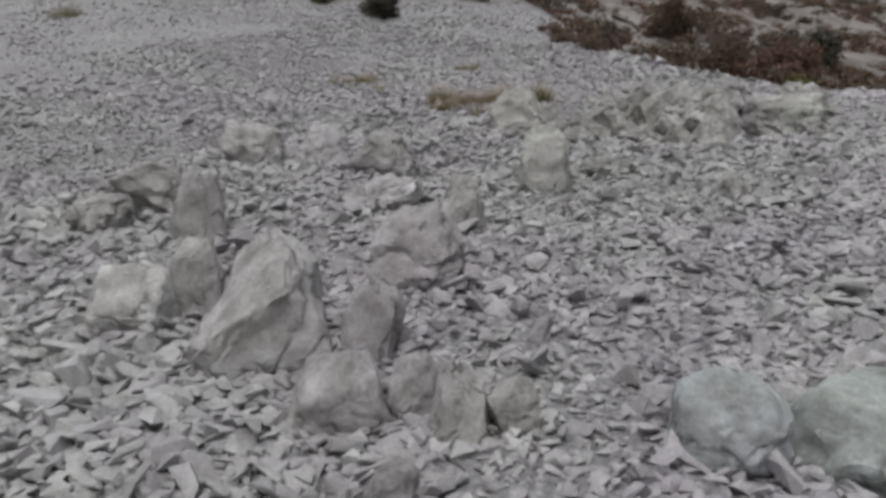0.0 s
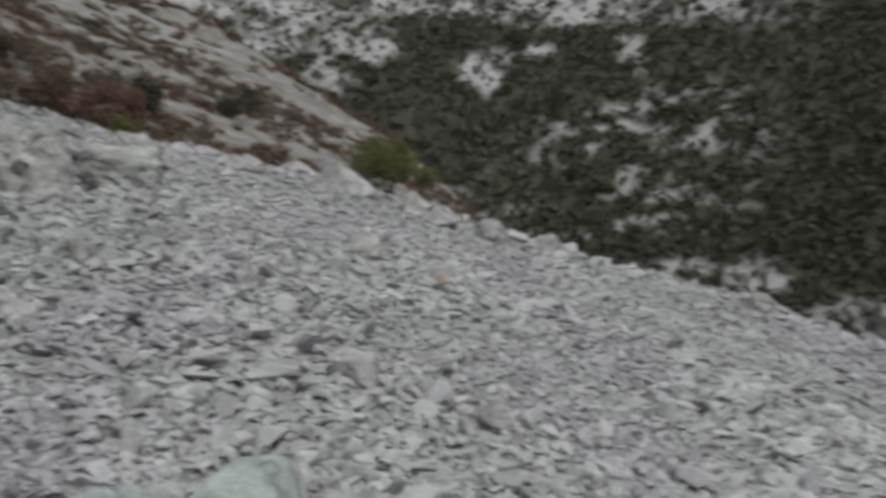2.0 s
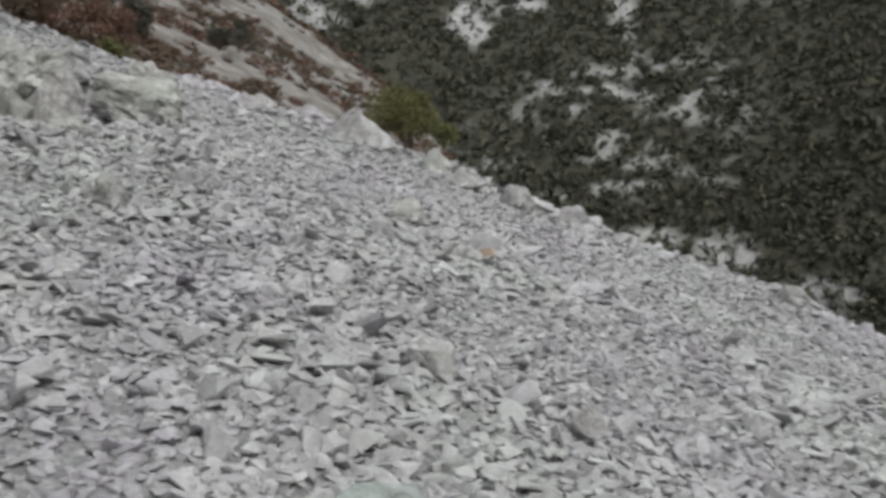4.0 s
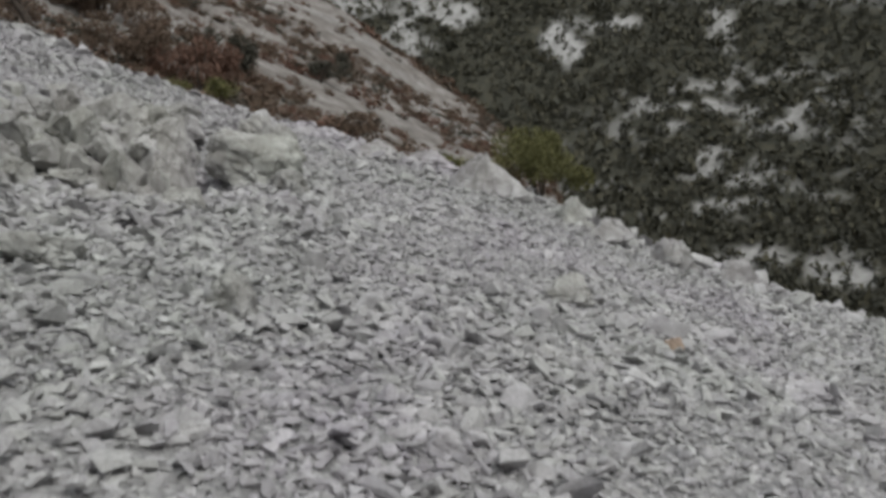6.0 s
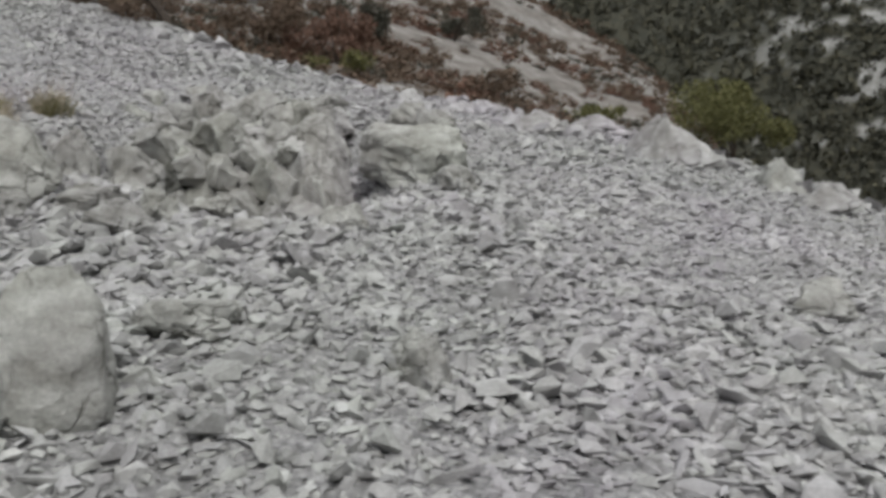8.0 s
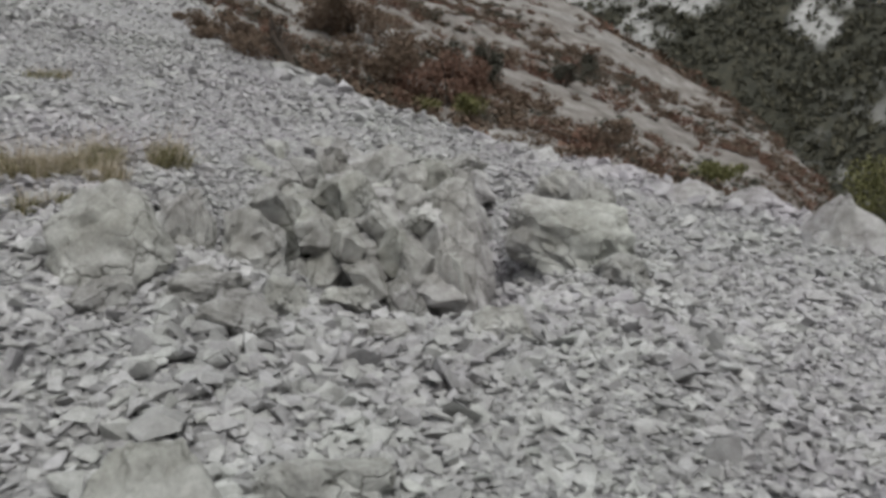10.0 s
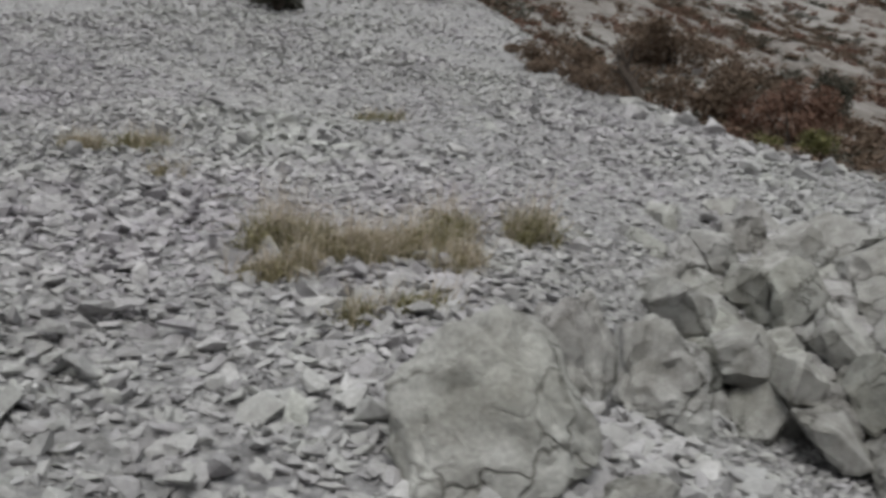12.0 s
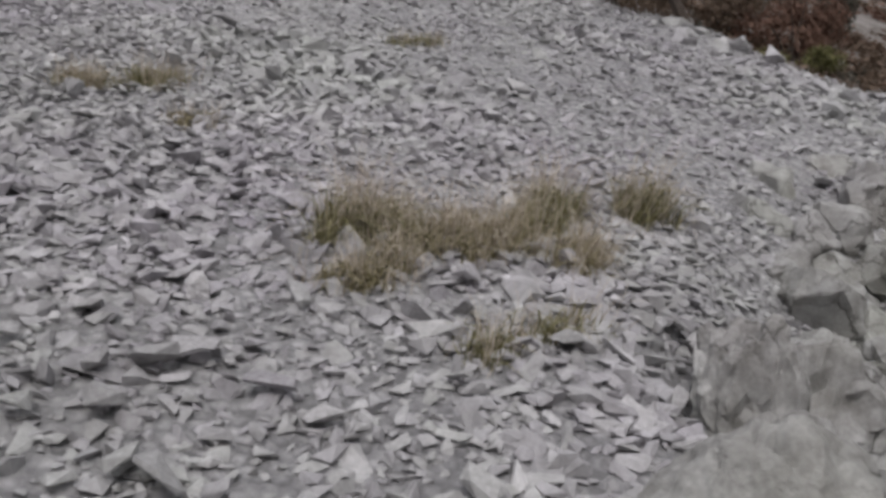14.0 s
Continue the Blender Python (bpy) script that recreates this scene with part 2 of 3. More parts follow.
mat_woods = foliage("far_woods_leaf", (0.058, 0.059, 0.047), (0.074, 0.073, 0.056), (0.1, 0.093, 0.062))
mat_brown = foliage("brown_twigs", (0.105, 0.074, 0.054), (0.135, 0.096, 0.07), (0.175, 0.13, 0.097))
mat_red = foliage("reddish_twigs", (0.13, 0.076, 0.057), (0.16, 0.093, 0.069), (0.2, 0.12, 0.09))
mat_dark = foliage("dark_green_leaf", (0.055, 0.053, 0.042), (0.075, 0.073, 0.058), (0.105, 0.1, 0.08))
mat_olive = foliage("olive_green_leaf", (0.066, 0.068, 0.024), (0.125, 0.124, 0.048), (0.2, 0.19, 0.085))
mat_grass = foliage("dry_grass_blade", (0.13, 0.112, 0.058), (0.23, 0.2, 0.112), (0.37, 0.325, 0.21))
mat_sage = foliage("green_grass_blade", (0.105, 0.098, 0.044), (0.185, 0.172, 0.082), (0.31, 0.283, 0.16))
mat_straw = foliage("straw_stalk", (0.4, 0.34, 0.26), (0.52, 0.45, 0.37), (0.64, 0.57, 0.48))
mat_bark, nt, bsdf = material("grey_bark")
nt.links.new(ramp(nt, nz(nt, 12), (0.3, (0.03, 0.024, 0.02)), (0.7, (0.085, 0.068, 0.056))), bsdf.inputs["Base Color"])

# ---- ground ----
near_rings = 0.5 * 1.0205 ** np.arange(262)
RINGS = np.concatenate([near_rings, near_rings[-1] * 1.0075 ** np.arange(1, 190)])
fine = np.arange(-62, 60, 0.3)
AZ = np.concatenate([fine, np.arange(60, 298, 3.0)])
A, R = np.meshgrid(np.radians(AZ), RINGS)
X, Y = -1.0 - np.sin(A) * R, 1.0 + np.cos(A) * R
Z = height(X, Y)
nr, na = X.shape
idx = np.arange(nr * na).reshape(nr, na)
nxt = np.roll(idx, -1, 1)
quads = np.stack([idx[:-1], nxt[:-1], nxt[1:], idx[1:]], -1).reshape(-1, 4)
centre = nr * na
verts = np.concatenate([np.stack([X, Y, Z], -1).reshape(-1, 3), [[-1, 1, h1(-1, 1)]]])
me = mesh_from("ground", verts, quads[:, ::-1], True)
bm = bmesh.new()
bm.from_mesh(me)
bm.verts.ensure_lookup_table()
for k in range(na):
    bm.faces.new((bm.verts[centre], bm.verts[(k + 1) % na], bm.verts[k]))
bmesh.ops.recalc_face_normals(bm, faces=bm.faces)
bm.to_mesh(me)
bm.free()
az, r = polar(verts[:, 0], verts[:, 1])
el = np.degrees(np.arctan2(verts[:, 2] - 1.5, np.maximum(r, 0.1)))
over = (verts[:, 1] - crest_y(verts[:, 0])) * 0.75
on_spur = (np.abs(verts[:, 2] - spur(az, r)) < 7) & (r < 200) & (over > 0.5) & (az > -14)
cover = np.zeros((len(verts), 4), np.float32)
cover[:, 3] = 1
cover[:, 0] = np.where(over < 0.3, 0, np.where(on_spur, 0.4 * np.clip(fbm(verts[:, 0], verts[:, 1], 9, 61, 4) + 0.15, 0, 1), bare_patches(az, el)))
cover[:, 1] = on_spur
cover[:, 2] = np.clip(1 - over / 1.5, 0, 1)
layer = me.color_attributes.new("cover", "FLOAT_COLOR", "POINT")
layer.data.foreach_set("color", cover.ravel())
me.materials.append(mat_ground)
ground = tagged(new("ground", me), "pale grey limestone scree slope below a wooded mountain", "ground", kind="structure")


# ---- stones ----
def hull_mesh(seed, flat=0.55, points=9):
    """An angular stone about 1 m across."""
    rs = np.random.default_rng(seed)
    bm = bmesh.new()
    for p in rs.normal(size=(points, 3)):
        p = p / np.linalg.norm(p) * rs.uniform(0.75, 1.0)
        bm.verts.new((p[0] * 0.5, p[1] * 0.5 * rs.uniform(0.75, 1), p[2] * 0.5 * flat))
    res = bmesh.ops.convex_hull(bm, input=bm.verts)
    bmesh.ops.delete(bm, geom=[g for g in res["geom_interior"] if isinstance(g, bmesh.types.BMVert)], context="VERTS")
    bmesh.ops.triangulate(bm, faces=bm.faces)
    me = bpy.data.meshes.new("stone")
    bm.to_mesh(me)
    bm.free()
    return me


STONES = [hull_mesh(100 + k, flat) for k, flat in enumerate((0.36, 0.46, 0.5, 0.58, 0.7, 0.32, 0.56, 0.4, 0.62, 0.78, 0.3, 0.5))]
for m in STONES:
    m.materials.append(mat_stone)
SHAPES = []
for m in STONES:
    co = np.zeros(len(m.vertices) * 3, np.float32)
    m.vertices.foreach_get("co", co)
    SHAPES.append((co.reshape(-1, 3), np.array([tuple(p.vertices) for p in m.polygons])))


PEBBLES = []
for k in range(8):
    m = hull_mesh(160 + k, 0.4 + 0.05 * k, 8)
    co = np.zeros(len(m.vertices) * 3, np.float32)
    m.vertices.foreach_get("co", co)
    PEBBLES.append((co.reshape(-1, 3), np.array([tuple(p.vertices) for p in m.polygons])))
    bpy.data.meshes.remove(m)


def turns(n, tilt, rs):
    """Random turns: about z, then a tilt, as matrices."""
    a, b, c = rs.uniform(0, 2 * np.pi, n), rs.normal(0, tilt, n), rs.normal(0, tilt, n)
    z = np.zeros((n, 3, 3)); z[:, 0, 0] = z[:, 1, 1] = np.cos(a); z[:, 0, 1] = -np.sin(a); z[:, 1, 0] = np.sin(a); z[:, 2, 2] = 1
    x = np.zeros((n, 3, 3)); x[:, 0, 0] = 1; x[:, 1, 1] = x[:, 2, 2] = np.cos(b); x[:, 1, 2] = -np.sin(b); x[:, 2, 1] = np.sin(b)
    y = np.zeros((n, 3, 3)); y[:, 1, 1] = 1; y[:, 0, 0] = y[:, 2, 2] = np.cos(c); y[:, 0, 2] = np.sin(c); y[:, 2, 0] = -np.sin(c)
    return y @ x @ z


def scatter(name, x, y, size, sink, mat, rs, tilt=0.35, shapes=SHAPES, stretch=None):
    """Many small pieces on the ground, as one mesh."""
    z = height(x, y)
    rot = turns(len(x), tilt, rs)
    kinds = rs.integers(0, len(shapes), len(x))
    lift = rs.uniform(0.0, 2.0, len(x))
    V, F, base = [], [], 0
    for k, (co, fa) in enumerate(shapes):
        pick = np.nonzero(kinds == k)[0]
        if not len(pick):
            continue
        c = co[None] * size[pick, None, None]
        if stretch is not None:
            c = c * stretch[pick][:, None, :]
        p = np.einsum("nij,nkj->nki", rot[pick], c)
        p = p + np.stack([x, y, z - sink * size * lift], -1)[pick][:, None]
        V.append(p.reshape(-1, 3))
        F.append((fa[None] + (np.arange(len(pick)) * len(co))[:, None, None] + base).reshape(-1, 3))
        base += len(pick) * len(co)
    me = mesh_from(name, np.concatenate(V), np.concatenate(F))
    me.materials.append(mat)
    return new(name, me)


def field(n, x0, x1, y0, y1, rs, keep=lambda x, y: y < crest_y(x) + 0.6):
    x, y = rs.uniform(x0, x1, n), rs.uniform(y0, y1, n)
    ok = keep(x, y)
    return x[ok], y[ok]


# ---- boulders ----
def rock_mesh(w, d, h, seed, cuts=14, rough=0.1, split=7, point=0.32):
    """A broken boulder: a many-sided block with crisp, chipped edges, ledges and cracks."""
    rs = np.random.default_rng(seed)
    bm = bmesh.new()
    for p in rs.normal(size=(cuts + 6, 3)):
        p = p / np.linalg.norm(p)
        p = np.sign(p) * np.abs(p) ** 0.8 * rs.uniform(0.8, 1.0)
        bm.verts.new(p)
    res = bmesh.ops.convex_hull(bm, input=bm.verts)
    bmesh.ops.delete(bm, geom=[g for g in res["geom_interior"] if isinstance(g, bmesh.types.BMVert)], context="VERTS")
    bmesh.ops.dissolve_limit(bm, angle_limit=radians(14), verts=bm.verts, edges=bm.edges)
    bmesh.ops.triangulate(bm, faces=bm.faces)
    bmesh.ops.subdivide_edges(bm, edges=bm.edges, cuts=split, use_grid_fill=True)
    for _ in range(3 if cuts >= 30 else 2 if cuts >= 22 else 1):
        bmesh.ops.smooth_vert(bm, verts=bm.verts, factor=0.5, use_axis_x=True, use_axis_y=True, use_axis_z=True)
    bm.normal_update()
    off = Vector(rs.uniform(-50, 50, 3))
    bed = Vector(rs.normal(size=3) * [0.4, 0.4, 1]).normalized()
    step = rs.uniform(0.3, 0.55)
    moved = []
    for v in bm.verts:
        q = v.co * 1.7 + off
        out = (v.normal * 0.6 + v.co.normalized() * 0.4)
        lump = 1.3 * noise.fractal(q, 0.75, 2.1, 5)
        crease = max(1 - 3.2 * abs(noise.noise(q * 0.9)), 0) ** 2 + 0.6 * max(1 - 3.5 * abs(noise.noise(q * 2.1)), 0) ** 2
        u = v.co.dot(bed) / step + 0.5 * noise.noise(q)
        ledge = (u % 1.0) - 0.5
        moved.append(v.co + out * rough * (lump - 1.1 * crease + 0.3 * ledge))
    for v, p in zip(bm.verts, moved):
        v.co = p
    lo = Vector([min(v.co[i] for v in bm.verts) for i in range(3)])
    hi = Vector([max(v.co[i] for v in bm.verts) for i in range(3)])
    for v in bm.verts:
        u = [(v.co[i] - lo[i]) / (hi[i] - lo[i]) for i in range(3)]
        taper = 1.12 - point * u[2]
        v.co = ((u[0] - 0.5) * w * taper, (u[1] - 0.5) * d * taper, u[2] * h)
    bmesh.ops.recalc_face_normals(bm, faces=bm.faces)
    me = bpy.data.meshes.new("boulder")
    bm.to_mesh(me)
    bm.free()
    me.polygons.foreach_set("use_smooth", [True] * len(me.polygons))
    me.set_sharp_from_angle(angle=radians(32))
    return me


ROCKS = []


def boulder(label, x, y, w, d, h, turn=0, lean=0, seed=1, mat=None, cuts=14, rough=0.075, sink=0.3, name="boulder", group="", up=0.0, point=0.32):
    me = rock_mesh(w * 1.08, d * 1.08, h * (1 + sink), seed, cuts, rough, 9 if w > 0.3 and y < 9 else 6, point)
    me.materials.append(mat or mat_boulder)
    ob = new(name, me)
    ob.matrix_world = Matrix.Translation((x, y, h1(x, y) - h * sink + up)) @ Euler((radians(lean) * 0.3, radians(lean), radians(turn))).to_matrix().to_4x4()
    ROCKS.append((x, y, w, h))
    return tagged(ob, label, "boulder" if name == "boulder" else "rock", group)


boulder('smooth rounded grey boulder resting on the rubble', -1.91, 2.04, 0.31, 0.25, 0.25, 43, seed=11, cuts=26, rough=0.04, mat=mat_light)
boulder('tall grey leaning boulder with broken faces, half buried', -2.46, 2.24, 0.5, 0.42, 0.52, 47, seed=12, cuts=16, lean=-6, rough=0.06, point=0.12, mat=mat_light)
boulder('low flat-topped grey boulder with a dark hollow', -3.12, 2.12, 0.35, 0.28, 0.26, 56, seed=13, mat=mat_light, rough=0.05, cuts=18)
boulder('weathered grey block lying on the rubble', -4.23, 3.02, 0.48, 0.38, 0.28, 54, seed=14)
boulder('small rough grey boulder in the rubble', -4.14, 2.65, 0.37, 0.30, 0.21, 57, seed=15)
boulder('flat tilted grey slab with a thin edge', -3.34, 4.07, 0.56, 0.42, 0.19, 39, seed=16, cuts=10, lean=-8, mat=mat_light)
boulder('white-faced rounded rock on top of the rubble', -4.64, 4.96, 0.34, 0.27, 0.32, 43, seed=17, mat=mat_white)
boulder('sloping grey block with a light top', -3.99, 4.87, 0.50, 0.40, 0.34, 39, seed=18)
boulder('lavender-grey split boulder in the rubble', -2.73, 4.02, 0.31, 0.25, 0.33, 34, seed=19)
boulder('layered grey rock with dark cracks', -2.42, 3.19, 0.47, 0.38, 0.37, 37, seed=20)
boulder('dark grey broken rock in the rubble', -4.92, 4.44, 0.49, 0.39, 0.35, 48, seed=21)
boulder('square grey block leaning against a boulder', -2.11, 2.48, 0.27, 0.22, 0.30, 40, seed=22)
boulder('upright pale grey stone with vertical ridges', -1.54, 2.20, 0.19, 0.15, 0.24, 35, seed=23)
boulder('grey rock wedged between stones', -1.73, 2.22, 0.19, 0.15, 0.22, 38, seed=24)
boulder('low grey rock in coarse rubble', -1.41, 2.33, 0.18, 0.15, 0.19, 31, seed=25)
boulder('pale greenish boulder with a smooth face', -0.82, 2.67, 0.38, 0.30, 0.29, 17, seed=26, mat=mat_green, cuts=28, rough=0.045)
boulder('large pale greenish boulder, smooth and rounded', -0.50, 2.94, 0.52, 0.42, 0.36, 10, seed=27, up=-0.07, mat=mat_green, cuts=28, rough=0.045)
boulder('pale grey broken rock heaped beside a boulder', -3.03, 2.37, 0.26, 0.20, 0.33, 52, seed=28)
boulder('pale lavender-grey rock in the rubble', -3.68, 2.91, 0.28, 0.22, 0.36, 52, seed=29)
boulder('broad pale slab at the foot of the rubble', -1.55, 1.86, 0.17, 0.13, 0.11, 40, seed=30)
boulder('large pale egg-shaped boulder standing on the scree', -2.82, 5.29, 0.41, 0.33, 0.49, 30, seed=31, cuts=44, rough=0.045, point=0.5, mat=mat_boulder)
boulder('long flat pale slab on the scree', -2.66, 6.04, 0.44, 0.36, 0.15, 21, seed=32, cuts=10)
boulder('pale knobbly rock on the scree', -1.72, 5.97, 0.25, 0.20, 0.21, 5, seed=33)
boulder('large rounded outcrop boulder with cracks at its foot', -4.06, 7.08, 0.62, 0.48, 0.42, 33, seed=34, cuts=32, rough=0.07, point=0.55, mat=mat_outcrop, group='outcrop rocks')
boulder('upright ridged crag of the outcrop', -4.22, 8.15, 0.36, 0.3, 0.5, 26, seed=35, rough=0.12, mat=mat_outcrop, group='outcrop rocks')
boulder('broken lavender-grey block between outcrop crags', -4.0, 8.62, 0.42, 0.4, 0.4, 20, seed=36, rough=0.11, mat=mat_outcrop, group='outcrop rocks')
boulder('smooth rounded outcrop rock', -2.9, 9.62, 0.6, 0.5, 0.62, 6, seed=43, cuts=28, rough=0.07, mat=mat_outcrop, group='outcrop rocks')
boulder('pointed pale boulder at the front of the outcrop', -2.74, 9.12, 0.56, 0.45, 0.6, 3, seed=44, cuts=26, point=0.6, rough=0.09, mat=mat_outcrop, group='outcrop rocks')
boulder('long dark-sided outcrop ridge sloping to the ground', -2.08, 9.2, 0.95, 0.6, 0.44, -12, lean=14, seed=45, cuts=24, rough=0.1, mat=mat_outcrop, group='outcrop rocks')
boulder('low pale rock at the tail of the outcrop ridge', -1.68, 8.72, 0.34, 0.3, 0.2, -12, seed=46, rough=0.1, mat=mat_outcrop, group='outcrop rocks')
boulder('thin pale slab along the back of the outcrop', -3.4, 10.38, 0.85, 0.4, 0.14, 12, seed=48, cuts=12, rough=0.08, mat=mat_outcrop, group='outcrop rocks')
boulder('dark grey slab leaning on the outcrop', -2.95, 10.3, 0.6, 0.35, 0.24, 10, lean=-14, seed=52, cuts=12, rough=0.08, mat=mat_outcrop, group='outcrop rocks')
boulder('small outcrop rock beside a pointed boulder', -3.08, 9.02, 0.3, 0.26, 0.32, 8, seed=47, rough=0.1, point=0.5, mat=mat_outcrop, group='outcrop rocks')
boulder('flat slab at the foot of the outcrop', -2.77, 7.26, 0.19, 0.16, 0.09, 8, seed=49)
boulder('broken slab at the foot of the outcrop', -3.53, 7.01, 0.22, 0.18, 0.16, 24, seed=50)
boulder('low pale rock at the foot of the outcrop', -3.34, 6.90, 0.33, 0.26, 0.18, 22, seed=51)
boulder('low grey-green slab in the rubble below the outcrop', -3.53, 7.0, 0.42, 0.3, 0.16, 24, seed=91, cuts=12, rough=0.08, mat=mat_outcrop)
boulder('notched grey rock in the rubble below the outcrop', -3.25, 7.22, 0.22, 0.2, 0.17, 20, seed=92, rough=0.11, mat=mat_outcrop)
boulder('broken grey-green rock in the rubble below the outcrop', -3.02, 7.45, 0.28, 0.24, 0.15, 10, seed=93, rough=0.1, mat=mat_outcrop)
boulder('low grey rock in the rubble below the outcrop', -2.3, 7.6, 0.3, 0.26, 0.14, -8, seed=94, cuts=12, rough=0.09, mat=mat_outcrop)
boulder('broken grey rock wedged below a boulder', -3.87, 6.77, 0.28, 0.22, 0.13, 36, seed=95, cuts=12, rough=0.09, mat=mat_outcrop)
boulder('low grey slab wedged below a boulder', -3.63, 7.12, 0.22, 0.2, 0.13, 30, seed=96, rough=0.09, mat=mat_outcrop)
boulder('jagged grey outcrop rock jutting from the rubble', -2.15, 9.98, 0.45, 0.36, 0.36, -2, seed=53, rough=0.12, mat=mat_outcrop, group='outcrop rocks')
boulder('jagged grey outcrop rock jutting from the rubble', -1.86, 9.83, 0.43, 0.35, 0.40, -5, seed=54, rough=0.12, mat=mat_outcrop, group='outcrop rocks')
boulder('jagged grey outcrop rock jutting from the rubble', -2.77, 9.40, 0.32, 0.25, 0.38, 5, seed=58, rough=0.12, mat=mat_outcrop, group='outcrop rocks')
boulder('thin white splinter of stone on the scree', -1.65, 4.71, 0.14, 0.12, 0.06, 13, seed=63, mat=mat_white, name='stone_block')
boulder('light flat stone on the scree', -0.75, 4.97, 0.15, 0.12, 0.09, -2, seed=64, mat=mat_white, name='stone_block')
boulder('dark grey stone half buried in the scree', 0.33, 7.31, 0.30, 0.24, 0.22, -17, seed=65, mat=mat_outcrop, name='stone_block')
boulder('small white angular stone on the scree', -5.66, 7.28, 0.07, 0.06, 0.08, 47, seed=66, mat=mat_white, name='stone_block')
boulder('white angular stone on the scree', -4.56, 6.92, 0.07, 0.06, 0.09, 31, seed=67, mat=mat_white, name='stone_block')
boulder('white angular stone on the scree', -4.97, 6.61, 0.08, 0.06, 0.07, 47, seed=68, mat=mat_white, name='stone_block')
boulder('upright white splinter of stone on the scree', 1.22, 4.19, 0.08, 0.06, 0.11, -17, seed=69, mat=mat_white, name='stone_block')
boulder('flat pale stone lying in the rubble', 0.00, 4.49, 0.25, 0.20, 0.20, -4, seed=70, mat=mat_light, name='stone_block')
boulder('bluish grey block lying in the scree', 0.64, 4.18, 0.20, 0.16, 0.15, -11, seed=71, name='stone_block')
boulder('white stone on the crest of the scree', -2.36, 12.28, 0.36, 0.3, 0.17, 7, seed=72, mat=mat_white, point=0.7, sink=0.5, up=-0.03, group='crest rocks')
boulder('flat white stone on the crest of the scree', -1.57, 12.52, 0.66, 0.5, 0.12, 3, seed=73, mat=mat_boulder, point=0.7, sink=0.5, up=-0.03, group='crest rocks')
boulder('pale pointed rock on the crest of the scree', 0.3, 11.45, 1.35, 0.8, 0.46, -9, seed=74, cuts=12, mat=mat_boulder, point=0.95, sink=0.7, group='crest rocks')
boulder('pale rock on the crest of the scree', -0.29, 12.40, 0.83, 0.67, 0.23, -4, seed=75, mat=mat_boulder, point=0.7, sink=0.5, up=-0.03, group='crest rocks')
boulder('pale rock on the crest of the scree', -0.96, 11.96, 0.80, 0.64, 0.23, -1, seed=76, mat=mat_boulder, point=0.7, sink=0.5, up=-0.03, group='crest rocks')
boulder('pale pointed rock on the crest of the scree', 1.22, 10.74, 0.52, 0.42, 0.33, -15, seed=77, mat=mat_boulder, point=0.7, sink=0.5, up=-0.03, group='crest rocks')
boulder('pale rounded rock on the crest of the scree', 1.48, 10.27, 0.65, 0.52, 0.28, -17, seed=78, mat=mat_boulder, point=0.7, sink=0.5, up=-0.03, group='crest rocks')
boulder('pale pointed rock on the crest of the scree', 2.00, 9.90, 0.57, 0.45, 0.31, -21, seed=79, mat=mat_boulder, point=0.7, sink=0.5, up=-0.03, group='crest rocks')
boulder('pale rounded rock on the crest of the scree', 2.79, 10.04, 0.64, 0.51, 0.28, -26, seed=80, mat=mat_boulder, point=0.7, sink=0.5, up=-0.03, group='crest rocks')
boulder('white stone on the crest of the scree', 5.13, 7.00, 0.38, 0.30, 0.31, -35, seed=81, mat=mat_white, point=0.7, sink=0.5, up=-0.03, group='crest rocks')
boulder('thin upright white stone on the crest', 6.88, 6.25, 0.27, 0.22, 0.45, -46, seed=82, mat=mat_white, point=0.7, group='crest rocks')
boulder('square white block on the crest of the scree', 9.08, 5.82, 1.26, 1.00, 0.77, -55, seed=83, mat=mat_white, cuts=9, point=0.7, sink=0.5, up=-0.03, group='crest rocks')
boulder('pale rock on the crest of the scree', 4.65, 8.52, 0.59, 0.47, 0.22, -28, seed=84, mat=mat_boulder, point=0.7, sink=0.5, up=-0.03, group='crest rocks')
boulder('small orange-brown stone on the scree', 0.85, 6.75, 0.12, 0.1, 0.1, -18, seed=85, mat=mat_orange, name='stone_block')


